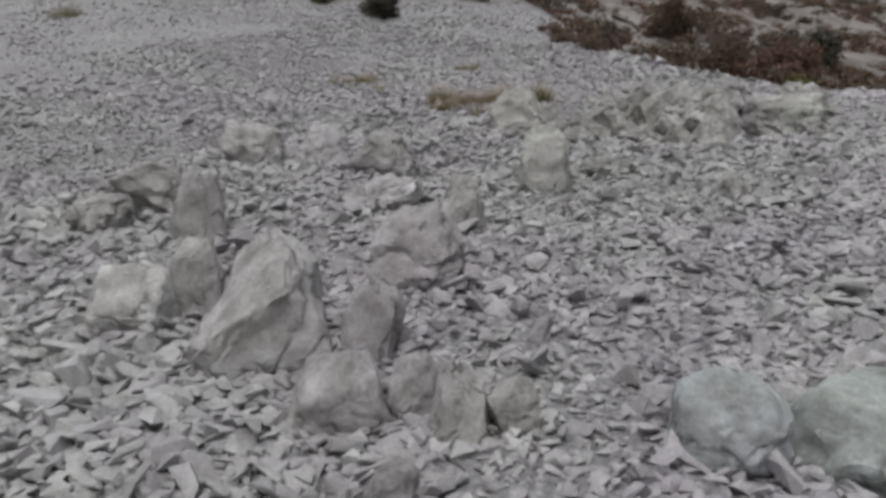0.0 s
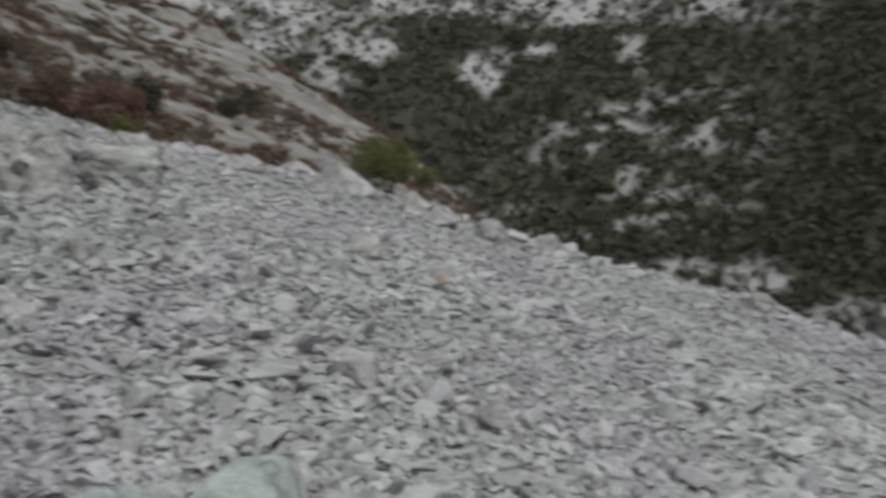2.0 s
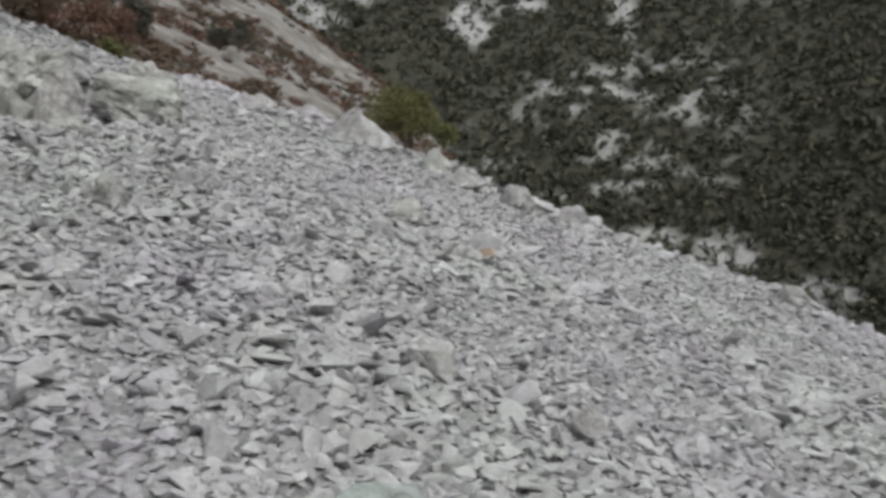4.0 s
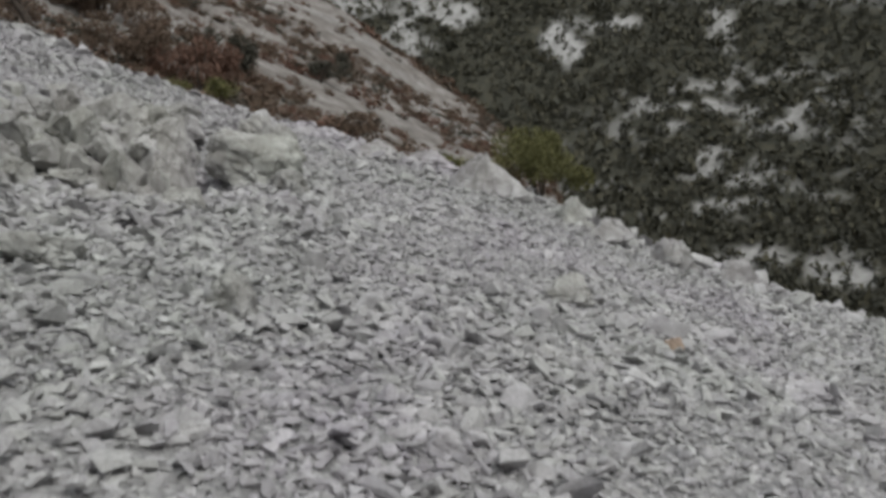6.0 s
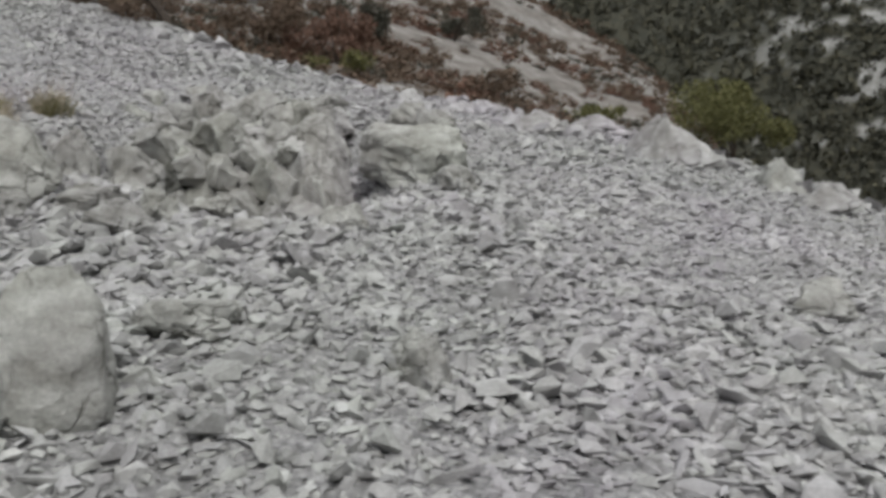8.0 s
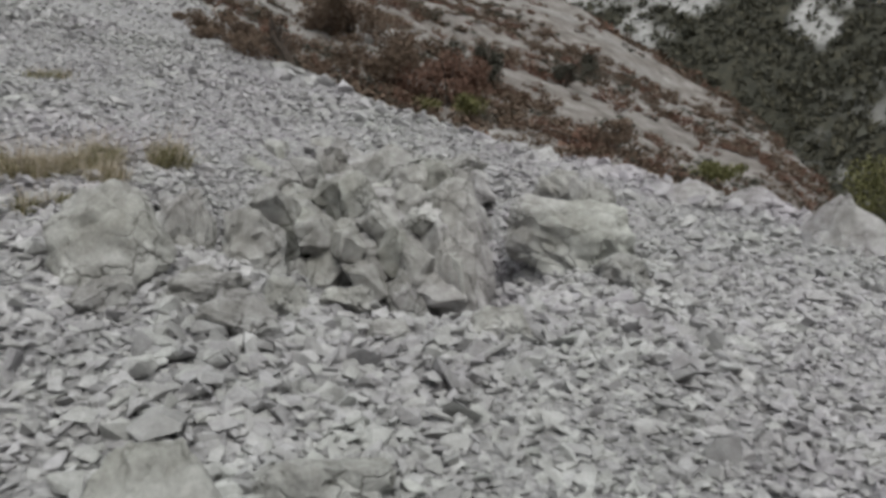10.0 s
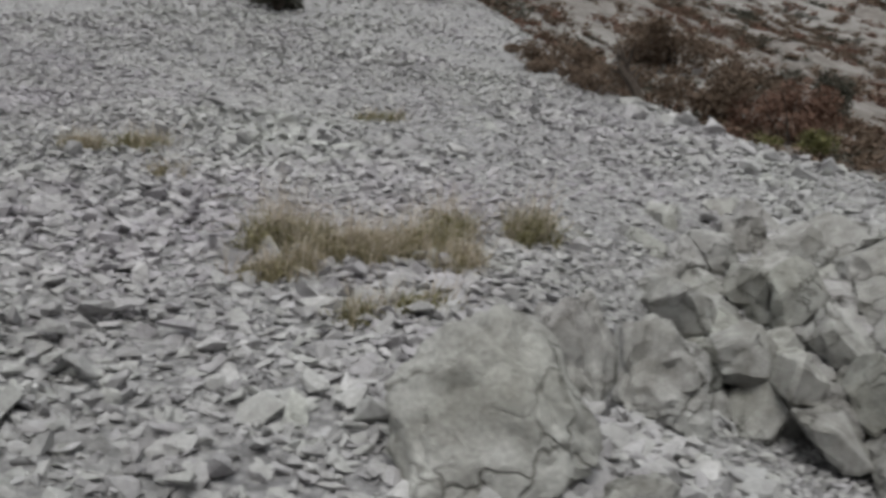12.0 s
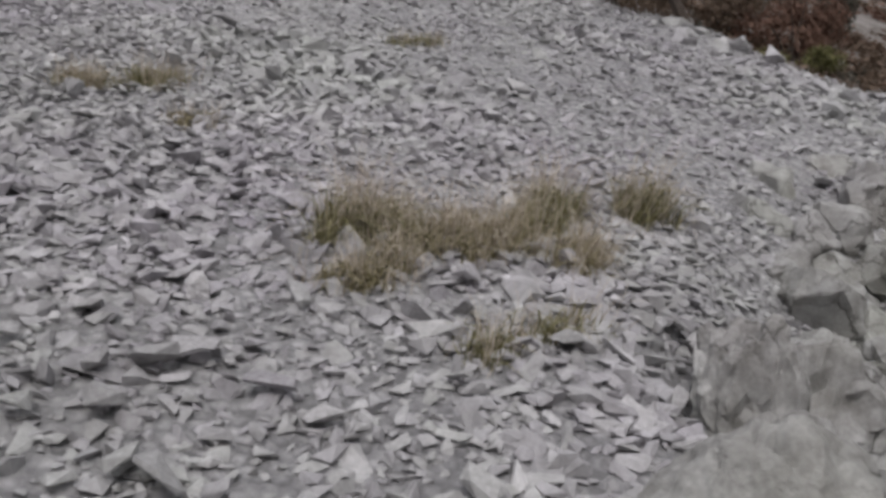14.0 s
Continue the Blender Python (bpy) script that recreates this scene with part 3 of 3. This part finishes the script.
# ---- the jointed rock face ----
def rock_face(label, centre, counts, step, turn, mat, seed):
    """A rock face broken by leaning joints into tight-fitting angular blocks."""
    rs = np.random.default_rng(seed)
    rot = Euler([radians(v) for v in turn]).to_matrix()
    nu, nv, nw = counts
    seeds = [Vector((u, v, w)) + Vector(rs.uniform(-0.36, 0.36, 3)) for u in range(-nu, nu + 1) for v in range(-nv, nv + 1) for w in range(-nw, nw + 1)]

    def world(p):
        return Vector(centre) + rot @ Vector((p.x * step[0], p.y * step[1], p.z * step[2]))

    def roof(x, y):
        plane = GX * x + GY * y + GZ
        return np.interp(y, [8.9, 9.05, 9.7, 10.3, 10.7], [plane - 0.5, plane - 0.26, plane - 0.06, plane + 0.1, plane + 0.02])

    base = tagged(new("rock_outcrop"), label, "rock")
    base.matrix_world = Matrix.Translation((centre[0], centre[1], h1(centre[0], centre[1])))
    for k, p in enumerate(seeds):
        c = world(p)
        top = float(roof(c.x, c.y))
        if not (-4.45 < c.x < -2.75 and 8.95 < c.y < 10.6 and top - 0.42 < c.z < top and c.z > h1(c.x, c.y) - 0.2):
            continue
        bm = bmesh.new()
        bmesh.ops.create_cube(bm, size=2.0, matrix=Matrix.Translation(p))
        for q in sorted((q for q in seeds if q is not p), key=lambda q: (q - p).length)[:20]:
            bmesh.ops.bisect_plane(bm, geom=bm.verts[:] + bm.edges[:] + bm.faces[:], plane_co=(p + q) / 2 - (q - p) * 0.003, plane_no=q - p, clear_outer=True)
            bmesh.ops.holes_fill(bm, edges=[e for e in bm.edges if e.is_boundary])
        for v in bm.verts:
            v.co = world(v.co) - base.matrix_world.translation
        bmesh.ops.dissolve_degenerate(bm, dist=0.012, edges=bm.edges)
        bmesh.ops.bevel(bm, geom=bm.edges[:], offset=0.008, segments=1, affect="EDGES")
        bmesh.ops.triangulate(bm, faces=bm.faces)
        bmesh.ops.subdivide_edges(bm, edges=[e for e in bm.edges if e.calc_length() > 0.06], cuts=2)
        bmesh.ops.triangulate(bm, faces=bm.faces)
        bmesh.ops.recalc_face_normals(bm, faces=bm.faces)
        bm.normal_update()
        shift = [v.co + v.normal * 0.032 * noise.fractal(v.co * 11 + Vector((k, 0, 0)), 0.8, 2.0, 4) for v in bm.verts]
        for v, w in zip(bm.verts, shift):
            v.co = w
        me = bpy.data.meshes.new("block")
        bm.to_mesh(me)
        bm.free()
        me.polygons.foreach_set("use_smooth", [True] * len(me.polygons))
        me.set_sharp_from_angle(angle=radians(26))
        me.materials.append(mat)
        new("block", me).parent = base
    return base


rock_face("grey outcrop split by dark joints into tight angular blocks", (-3.55, 9.75, 1.75), (7, 6, 6), (0.2, 0.3, 0.23), (12, -28, 14), mat_outcrop, 23)

# ---- shrubs, trees and grass ----
def clump_shape(seed, n=15, spray=0.17, core=0.2):
    """A bush about 1 m across, of small leafy sprays."""
    rs = np.random.default_rng(seed)
    d = rs.normal(size=(n, 3))
    d[:, 2] = np.abs(d[:, 2])
    d /= np.linalg.norm(d, axis=1)[:, None]
    c = d * rs.uniform(core, 0.5, n)[:, None]
    t = np.stack([c + rs.normal(0, spray, (n, 3)) for _ in range(3)], 1)
    return t.reshape(-1, 3).astype(np.float32), np.arange(3 * n).reshape(-1, 3)


CLUMPS = [clump_shape(300 + k) for k in range(10)]
SPRAYS = [clump_shape(340 + k, 62, 0.064, 0.05) for k in range(10)]


def crown_mesh(name, w, h, mat, seed, n=900, leaf=0.05, upright=0.5):
    """Twigs and leaves as many small thin blades in an uneven, gappy crown on the ground."""
    rs = np.random.default_rng(seed)
    lobes = rs.normal(0, 0.27, (9, 3)) * [w, w, 0] + np.stack([0 * rs.random(9), 0 * rs.random(9), rs.uniform(0.25, 0.72, 9) * h], -1)
    size = rs.uniform(0.13, 0.3, 9)
    k = rs.integers(0, 9, n)
    d = rs.normal(size=(n, 3))
    d /= np.linalg.norm(d, axis=1)[:, None]
    c = lobes[k] + d * (rs.random(n) ** 0.45 * size[k])[:, None] * [w, w, h]
    c[:, 2] = np.abs(c[:, 2])
    a = rs.normal(size=(n, 3)); a[:, 2] = np.abs(a[:, 2]) + upright
    a /= np.linalg.norm(a, axis=1)[:, None]
    b = np.cross(a, rs.normal(size=(n, 3)))
    b /= np.linalg.norm(b, axis=1)[:, None]
    L, W = leaf * rs.uniform(0.7, 1.6, n)[:, None], leaf * rs.uniform(0.25, 0.55, n)[:, None]
    v = np.stack([c - a * L, c + b * W, c + a * L, c - b * W], 1).reshape(-1, 3)
    v[:, 2] = np.maximum(v[:, 2], 0.0)
    me = mesh_from(name, v, np.arange(4 * n).reshape(-1, 4))
    me.materials.append(mat)
    return me


def limb_mesh(name, paths, mat, sides=6):
    """Tapered limbs: paths of (point, radius)."""
    bm = bmesh.new()
    for path in paths:
        prev = None
        for i, (p, rad) in enumerate(path):
            p = Vector(p)
            q = Vector(path[min(i + 1, len(path) - 1)][0]) - Vector(path[max(i - 1, 0)][0])
            rot = q.to_track_quat("Z", "Y")
            ring = [bm.verts.new(p + rot @ Vector((rad * math.cos(t), rad * math.sin(t), 0))) for t in np.linspace(0, 2 * math.pi, sides, endpoint=False)]
            if prev:
                for k in range(sides):
                    bm.faces.new((prev[k], prev[(k + 1) % sides], ring[(k + 1) % sides], ring[k]))
            prev = ring
    me = bpy.data.meshes.new(name)
    bm.to_mesh(me)
    bm.free()
    me.materials.append(mat)
    return me


def stems(w, h, seed, n=7, rad=0.03):
    rs = np.random.default_rng(seed)
    out = []
    for k in range(n):
        e = np.array([rs.normal(0, 0.28) * w, rs.normal(0, 0.28) * w, h * rs.uniform(0.55, 0.95)])
        m = e * [0.35, 0.35, 0.5] + rs.normal(0, 0.04, 3) * w
        out.append([((0, 0, -0.15 * h), rad * 1.3), (tuple(m), rad * 0.8), (tuple(e), rad * 0.25)])
    return out


def shrub(label, x, y, w, h, mat, seed, n=900, leaf=0.06, category="shrub", name="shrub", group="", upright=0.5):
    base = tagged(new(name), label, category, group)
    base.matrix_world = Matrix.Translation((x, y, h1(x, y)))
    st = new("stem", limb_mesh("stem", stems(w, h, seed, 7, 0.012 * w), mat_bark))
    st.parent = base
    cr = new("crown", crown_mesh("crown", w, h, mat, seed, n, leaf, upright))
    cr.parent = base
    return base


def dead_tree(label, x, y, h, w):
    base = tagged(new("tree"), label, "tree")
    base.matrix_world = Matrix.Translation((x, y, h1(x, y)))
    rs = np.random.default_rng(4)
    tr = new("trunk", limb_mesh("trunk", [[((0.05, 0, -0.2), 0.085), ((-0.2 * h, 0, 0.3 * h), 0.06), ((-0.42 * h, 0, 0.6 * h), 0.04), ((-0.5 * h, 0.05, 0.95 * h), 0.012)]], mat_bark))
    tr.parent = base
    for k in range(9):
        s = rs.uniform(0.2, 0.8)
        p0 = Vector((-0.4 * h * s, 0, 0.75 * h * s))
        end = p0 + Vector((rs.uniform(-0.75, 0.25) * w * 0.6, rs.uniform(-0.3, 0.3) * w * 0.5, rs.uniform(0.1, 0.5) * h))
        mid = (p0 + end) / 2 + Vector((0, 0, 0.06 * h))
        br = new("branch", limb_mesh("branch", [[(p0, 0.026), (mid, 0.015), (end, 0.004)]], mat_bark, 5))
        br.parent = base
    cr = new("crown", crown_mesh("crown", w * 0.8, h * 0.75, mat_brown, 31, 1300, 0.026, 0.8))
    cr.parent = base
    cr.location = (-0.42 * w, 0.1, 0.12 * h)
    return base


shrub('round dark evergreen bush standing on the hillside', -5.40, 31.76, 1.42, 1.99, mat_dark, 1, 3080, 0.057)
shrub('dark low bush on the upper scree', -11.73, 14.68, 1.46, 0.73, mat_dark, 2, 3080, 0.046)
shrub('small grey-green bush on the upper scree', -11.82, 19.13, 0.96, 0.35, mat_sage, 3, 880, 0.048)
shrub('small dark olive bush on the upper scree', -14.34, 15.63, 0.90, 0.30, mat_olive, 4, 880, 0.045)
shrub('broad olive green bush below the crest', 1.08, 11.75, 1.12, 1.0, mat_olive, 5, 9900, 0.020)
shrub('dense reddish leafless shrub beside the scree', -6.07, 27.47, 2.08, 1.92, mat_red, 6, 4840, 0.056)
shrub('tall brown leafless shrub beside the scree', -7.46, 27.18, 2.40, 2.08, mat_brown, 7, 4840, 0.056)
shrub('low rust-brown shrub on the edge of the scree', -6.54, 14.56, 1.14, 0.45, mat_brown, 8, 3300, 0.026)
shrub('low tan leafless shrub on the edge of the scree', -7.46, 14.92, 0.73, 0.40, mat_brown, 9, 1980, 0.024)
shrub('brown leafless shrub on the hillside', -9.86, 30.74, 3.05, 1.71, mat_brown, 10, 3960, 0.067)
shrub('dark brown low shrub behind the crest', -1.82, 28.25, 2.92, 0.89, mat_brown, 11, 3300, 0.049)
shrub('dark olive shrub behind the crest', 1.91, 31.07, 1.65, 1.01, mat_olive, 12, 1980, 0.055)
shrub('dark green shrub on the hillside', -3.22, 39.93, 2.20, 1.22, mat_dark, 13, 1980, 0.073)
shrub('olive brown shrub at the edge of the scree', -5.41, 26.25, 1.51, 0.90, mat_olive, 14, 1980, 0.045)
dead_tree('bare grey tree with a leaning forked trunk and thin brown twigs', -5.75, 14.07, 0.72, 1.3)


def blades(name, w, d, h, mat, seed, n=500, wide=0.0026, short=0.3, spread=0.42):
    rs = np.random.default_rng(seed)
    tuft = rs.normal(0, 0.3, (max(5, int(w * 36)), 2)) * [w, d * 1.2]
    k = rs.integers(0, len(tuft), n)
    root = tuft[k] + rs.normal(0, 0.025, (n, 2))
    L = h * (short + (1.1 - short) * rs.random(n) ** 1.6)
    lean = rs.normal(0, spread, (n, 2))
    root3 = np.concatenate([root, np.full((n, 1), -0.03)], 1)
    mid = root3 + np.stack([lean[:, 0] * 0.3 * L, lean[:, 1] * 0.3 * L, 0.6 * L], -1)
    tip = root3 + np.stack([lean[:, 0] * L, lean[:, 1] * L, L * (1 - 0.4 * np.abs(lean).sum(1)).clip(0.3, 1)], -1)
    ang = rs.uniform(0, np.pi, n)
    s = np.stack([np.cos(ang), np.sin(ang), 0 * ang], -1) * wide
    v = np.stack([root3 - s, root3 + s, mid + s * 0.7, mid - s * 0.7, tip], 1)
    f = np.array([[0, 1, 2], [0, 2, 3], [3, 2, 4]])
    faces = (f[None] + 5 * np.arange(n)[:, None, None]).reshape(-1, 3)
    me = mesh_from(name, v.reshape(-1, 3), faces)
    me.materials.append(mat)
    return me


def grass(label, x, y, w, d, h, mat, seed, n=500, turn=35):
    """A clump of several tufts, each with thin dry seed stalks above its blades."""
    base = new("grass_clump")
    e = 0.3
    tilt = Vector((-(h1(x + e, y) - h1(x - e, y)), -(h1(x, y + e) - h1(x, y - e)), 2 * e)).to_track_quat("Z", "Y").to_matrix().to_4x4()
    base.matrix_world = Matrix.Translation((x, y, h1(x, y) + 0.02)) @ tilt @ pose(0, 0, 0, 0, 0, turn)
    rs = np.random.default_rng(seed + 500)
    k = 5 if n > 600 else 3
    for i in range(k):
        f = rs.uniform(0.75, 1.2)
        spot = ((i / (k - 1) - 0.5) * w * 0.75, rs.normal(0, 0.22) * d, 0)
        tuft = new("tuft", blades("tuft", w * 0.5, d * 0.7, h * f * 0.9, mat, seed * 10 + i, int(n * 0.7) // k, 0.0024, 0.2, 0.58))
        tuft.parent = base
        tuft.location = spot
        stalks = new("seed_head", blades("seed_head", w * 0.62, d * 1.1, h * f * 1.7, mat_straw, seed * 10 + i + 5000, int(n * 0.14) // k, 0.0013, 0.45, 0.45))
        stalks.parent = base
        stalks.location = spot
    return tagged(base, label, "grass", "grass clumps on the scree")


grass('tall dry yellow-green grass clump on the scree', -5.52, 7.96, 0.30, 0.12, 0.23, mat_sage, 1, 2700, 30)
grass('dry yellow-green grass clump on the scree', -5.31, 8.08, 0.28, 0.11, 0.17, mat_grass, 2, 2100, 30)
grass('dry straw-coloured grass clump on the scree', -5.12, 8.21, 0.28, 0.11, 0.17, mat_grass, 3, 2100, 30)
grass('dry yellow-green grass clump on the scree', -5.08, 8.60, 0.29, 0.13, 0.20, mat_sage, 4, 1800, 30)
grass('dry straw-coloured grass clump on the scree', -4.86, 8.33, 0.21, 0.12, 0.17, mat_grass, 5, 1800, 30)
grass('low dry grass clump at the edge of the grass patch', -5.36, 7.74, 0.25, 0.10, 0.14, mat_grass, 6, 1800, 30)
grass('single dry grass tuft beside the grass patch', -4.78, 8.99, 0.23, 0.14, 0.25, mat_sage, 7, 1500, 30)
grass('low green grass tuft among loose stones', -4.84, 7.63, 0.17, 0.09, 0.13, mat_sage, 8, 560, 30)
grass('sparse green grass tuft among loose stones', -4.71, 7.86, 0.22, 0.10, 0.12, mat_sage, 9, 420, 30)
grass('low dry grass tuft further up the scree', -7.3, 8.2, 0.19, 0.12, 0.14, mat_grass, 10, 1350, 30)
grass('low green grass tuft further up the scree', -7.13, 8.48, 0.23, 0.12, 0.15, mat_sage, 11, 1500, 30)
grass('sparse green grass tuft high on the scree', -6.93, 10.66, 0.45, 0.15, 0.14, mat_sage, 12, 780, 30)
grass('olive green grass tuft on the upper scree', -16.47, 9.91, 0.54, 0.38, 0.39, mat_sage, 14, 780, 30)
grass('sparse dry grass tuft further up the scree', -6.69, 8.29, 0.18, 0.09, 0.09, mat_grass, 15, 600, 30)


# ---- scree rubble, heaped about the boulders ----
def seen(x, y):
    return (y < crest_y(x) + 0.6) & (y > -0.51 * x - 0.6) & (y > 0.6 * x - 1.2)


def rubble(name, fields, shapes, rs, heaps):
    BX, BY, BS = [], [], []
    for n, box, lo, hi in fields:
        x, y = field(n, *box, rs, seen)
        patch = 0.85 + 0.5 * np.clip(fbm(x, y, 1.4, 81, 3), -0.35, 1)
        coarse = 1 + 0.4 / (1 + np.exp(-4 * (x + 3.0))) / (1 + np.exp(4 * (y - 6.8)))       # coarser low on the slope
        BX.append(x), BY.append(y), BS.append((lo + (hi - lo) * rs.random(len(x)) ** 1.9) * patch * coarse)
    for rx, ry, rw, rh in heaps:
        n = (int(14 + 55 * rw) if ry < 6.2 else 6) if ry < 10 else 8
        a, q = rs.uniform(0, 2 * np.pi, n), rw * rs.uniform(0.3, 1.15, n)
        BX.append(rx + q * np.cos(a)), BY.append(ry + q * np.sin(a)), BS.append(rs.uniform(0.05, 0.2, n) * (0.6 + 0.8 * min(rw, 0.6)))
    x, y, size = map(np.concatenate, (BX, BY, BS))
    long = np.stack([rs.uniform(1.0, 1.45, len(x)), rs.uniform(0.75, 1.05, len(x)), rs.uniform(0.8, 1.2, len(x))], -1)
    ob = scatter(name, x, y, size, -0.1, mat_scree, rs, 0.34, shapes, long)
    ob.parent = ground
    return tagged(ob, "angular grey limestone rubble", kind="stuff")


rs = np.random.default_rng(21)
rubble("scree", ((98000, (-9.3, 4.3, 0.9, 9.5), 0.034, 0.115), (1500, (-10, 5, 1, 12), 0.12, 0.24)), SHAPES, rs, ROCKS)
rubble("far_scree", ((29000, (-12, 10, 8.5, 14), 0.055, 0.15), (8000, (-12, 10, 7, 9.5), 0.055, 0.15), (12000, (-20, -8, 3, 22), 0.05, 0.13), (4000, (-45, -8, 12, 50), 0.08, 0.26), (9000, (-17, -5, 12, 24), 0.05, 0.13),
                     (13000, (3.5, 13, -1, 9), 0.07, 0.22)), PEBBLES, rs, ())

rs = np.random.default_rng(33)
cx = rs.uniform(-6, 11, 420)
ob = scatter("crest_rubble", cx, crest_y(cx) + rs.uniform(-0.7, 0.15, 420), 0.12 + 0.3 * rs.random(420) ** 2.2, -0.05, mat_scree, rs, 0.35)
ob.parent = ground
tagged(ob, "pale broken stones along the crest of the scree", kind="stuff")

# single loose stones beside the way walked
rs = np.random.default_rng(5)
for k in range(290):
    s = rs.random()
    x, y = -0.8 - 4.6 * s + rs.normal(0, 1.2), 3.0 + 4.2 * s + rs.normal(0, 1.1)
    size = rs.uniform(0.08, 0.2)
    st = new("stone", STONES[k % len(STONES)])
    st.parent = ground
    st.matrix_local = Matrix.Translation((x, y, h1(x, y) + 0.05)) @ Euler((rs.normal(0, 0.35), rs.normal(0, 0.35), rs.uniform(0, 6.28))).to_matrix().to_4x4() @ Matrix.Scale(size, 4)

# ---- far woods ----
rs = np.random.default_rng(77)
n = 96000
fa, fr = rs.uniform(-60, 45, n), rs.uniform(100, 360, n)
fx, fy = -1 - np.sin(np.radians(fa)) * fr, 1 + np.cos(np.radians(fa)) * fr
fz = height(fx, fy)
fe = np.degrees(np.arctan2(fz - 1.5, fr))
bare = bare_patches(fa, fe)
keep = (rs.random(n) > 0.2 + 0.62 * bare) & (fz > spur(fa, fr) + 8) & (fe < 36) & (fz > -40)
fx, fy = fx[keep], fy[keep]
size = rs.uniform(1.2, 3.4, len(fx)) * (0.7 + 0.5 * rs.random(len(fx)))
woods = scatter("far_woods", fx, fy, size, -0.02, mat_woods, rs, 0.3, CLUMPS, np.stack([0.95 + 0 * size, 0.8 + 0 * size, rs.uniform(0.8, 1.5, len(size))], -1))
tagged(woods, "dark evergreen trees and scrub covering the far mountainside", "woods", kind="stuff")

# ---- scrub on the near hillside ----
n = 60000
sa, sr = rs.uniform(-14, 48, n), rs.uniform(17, 165, n)
sx, sy = -1 - np.sin(np.radians(sa)) * sr, 1 + np.cos(np.radians(sa)) * sr
sz = height(sx, sy)
se = np.degrees(np.arctan2(sz - 1.5, sr))
across = se - 0.55 * sa                          # bands run down the hillside
band = fbm(across * 1.0, sa * 0.16, 1.5, 91, 3)
ridge = np.interp(sa + 4.6, [-14, -5, 0, 10, 20, 40, 80], [48, 60, 72, 95, 120, 150, 170])
thicket = np.abs(se - (12.0 + 0.36 * (sa - 10))) < 1.6 + 1.0 * fbm(sa, se, 3, 95, 2)
keep = (np.abs(sz - spur(sa, sr)) < 6) & (sy > crest_y(sx) + 2.5) & (((band + rs.normal(0, 0.1, n) > 0.02) & (rs.random(n) < 0.2)) | (rs.random(n) < 0.035) | ((sr > 0.86 * ridge) & (rs.random(n) < 0.16)) | (thicket & (sa > 6) & (rs.random(n) < 0.035)))
sx, sy, thicket, sa, band = sx[keep], sy[keep], thicket[keep], sa[keep], band[keep]
big = rs.uniform(0.3, 0.7, len(sx)) * (1 + 0.8 * rs.random(len(sx)) ** 3)             # each bush is a close group of sprays
pick = rs.random(len(sx))
kind = np.where(thicket, np.where(pick < 0.6, 0, np.where(pick < 0.9, 1, 2)), np.where(pick < 0.58, 0, np.where(pick < 0.78, 1, 2)))
many = np.repeat(np.arange(len(sx)), 4)
big, kind = big[many], kind[many]
sx, sy = sx[many] + rs.normal(0, 0.42, len(many)) * big, sy[many] + rs.normal(0, 0.42, len(many)) * big
size = big * rs.uniform(0.7, 1.35, len(many))
for k, (mat, label) in enumerate(((mat_brown, "low brown leafless scrub in strips on the hillside"), (mat_red, "reddish brown leafless scrub on the hillside"),
                                  (mat_dark, "low dark green scrub dotted over the hillside"))):
    for near, shapes in ((True, SPRAYS), (False, CLUMPS)):
        sel = (kind == k) & ((np.hypot(sx, sy) < 64) == near)
        ob = scatter("hillside_scrub", sx[sel], sy[sel], size[sel] * (0.8 if near else 1), -0.05, mat, rs, 0.3, shapes, np.tile([1.15, 1.15, 0.9], (int(sel.sum()), 1)))
        tagged(ob, label, "scrub", kind="stuff")
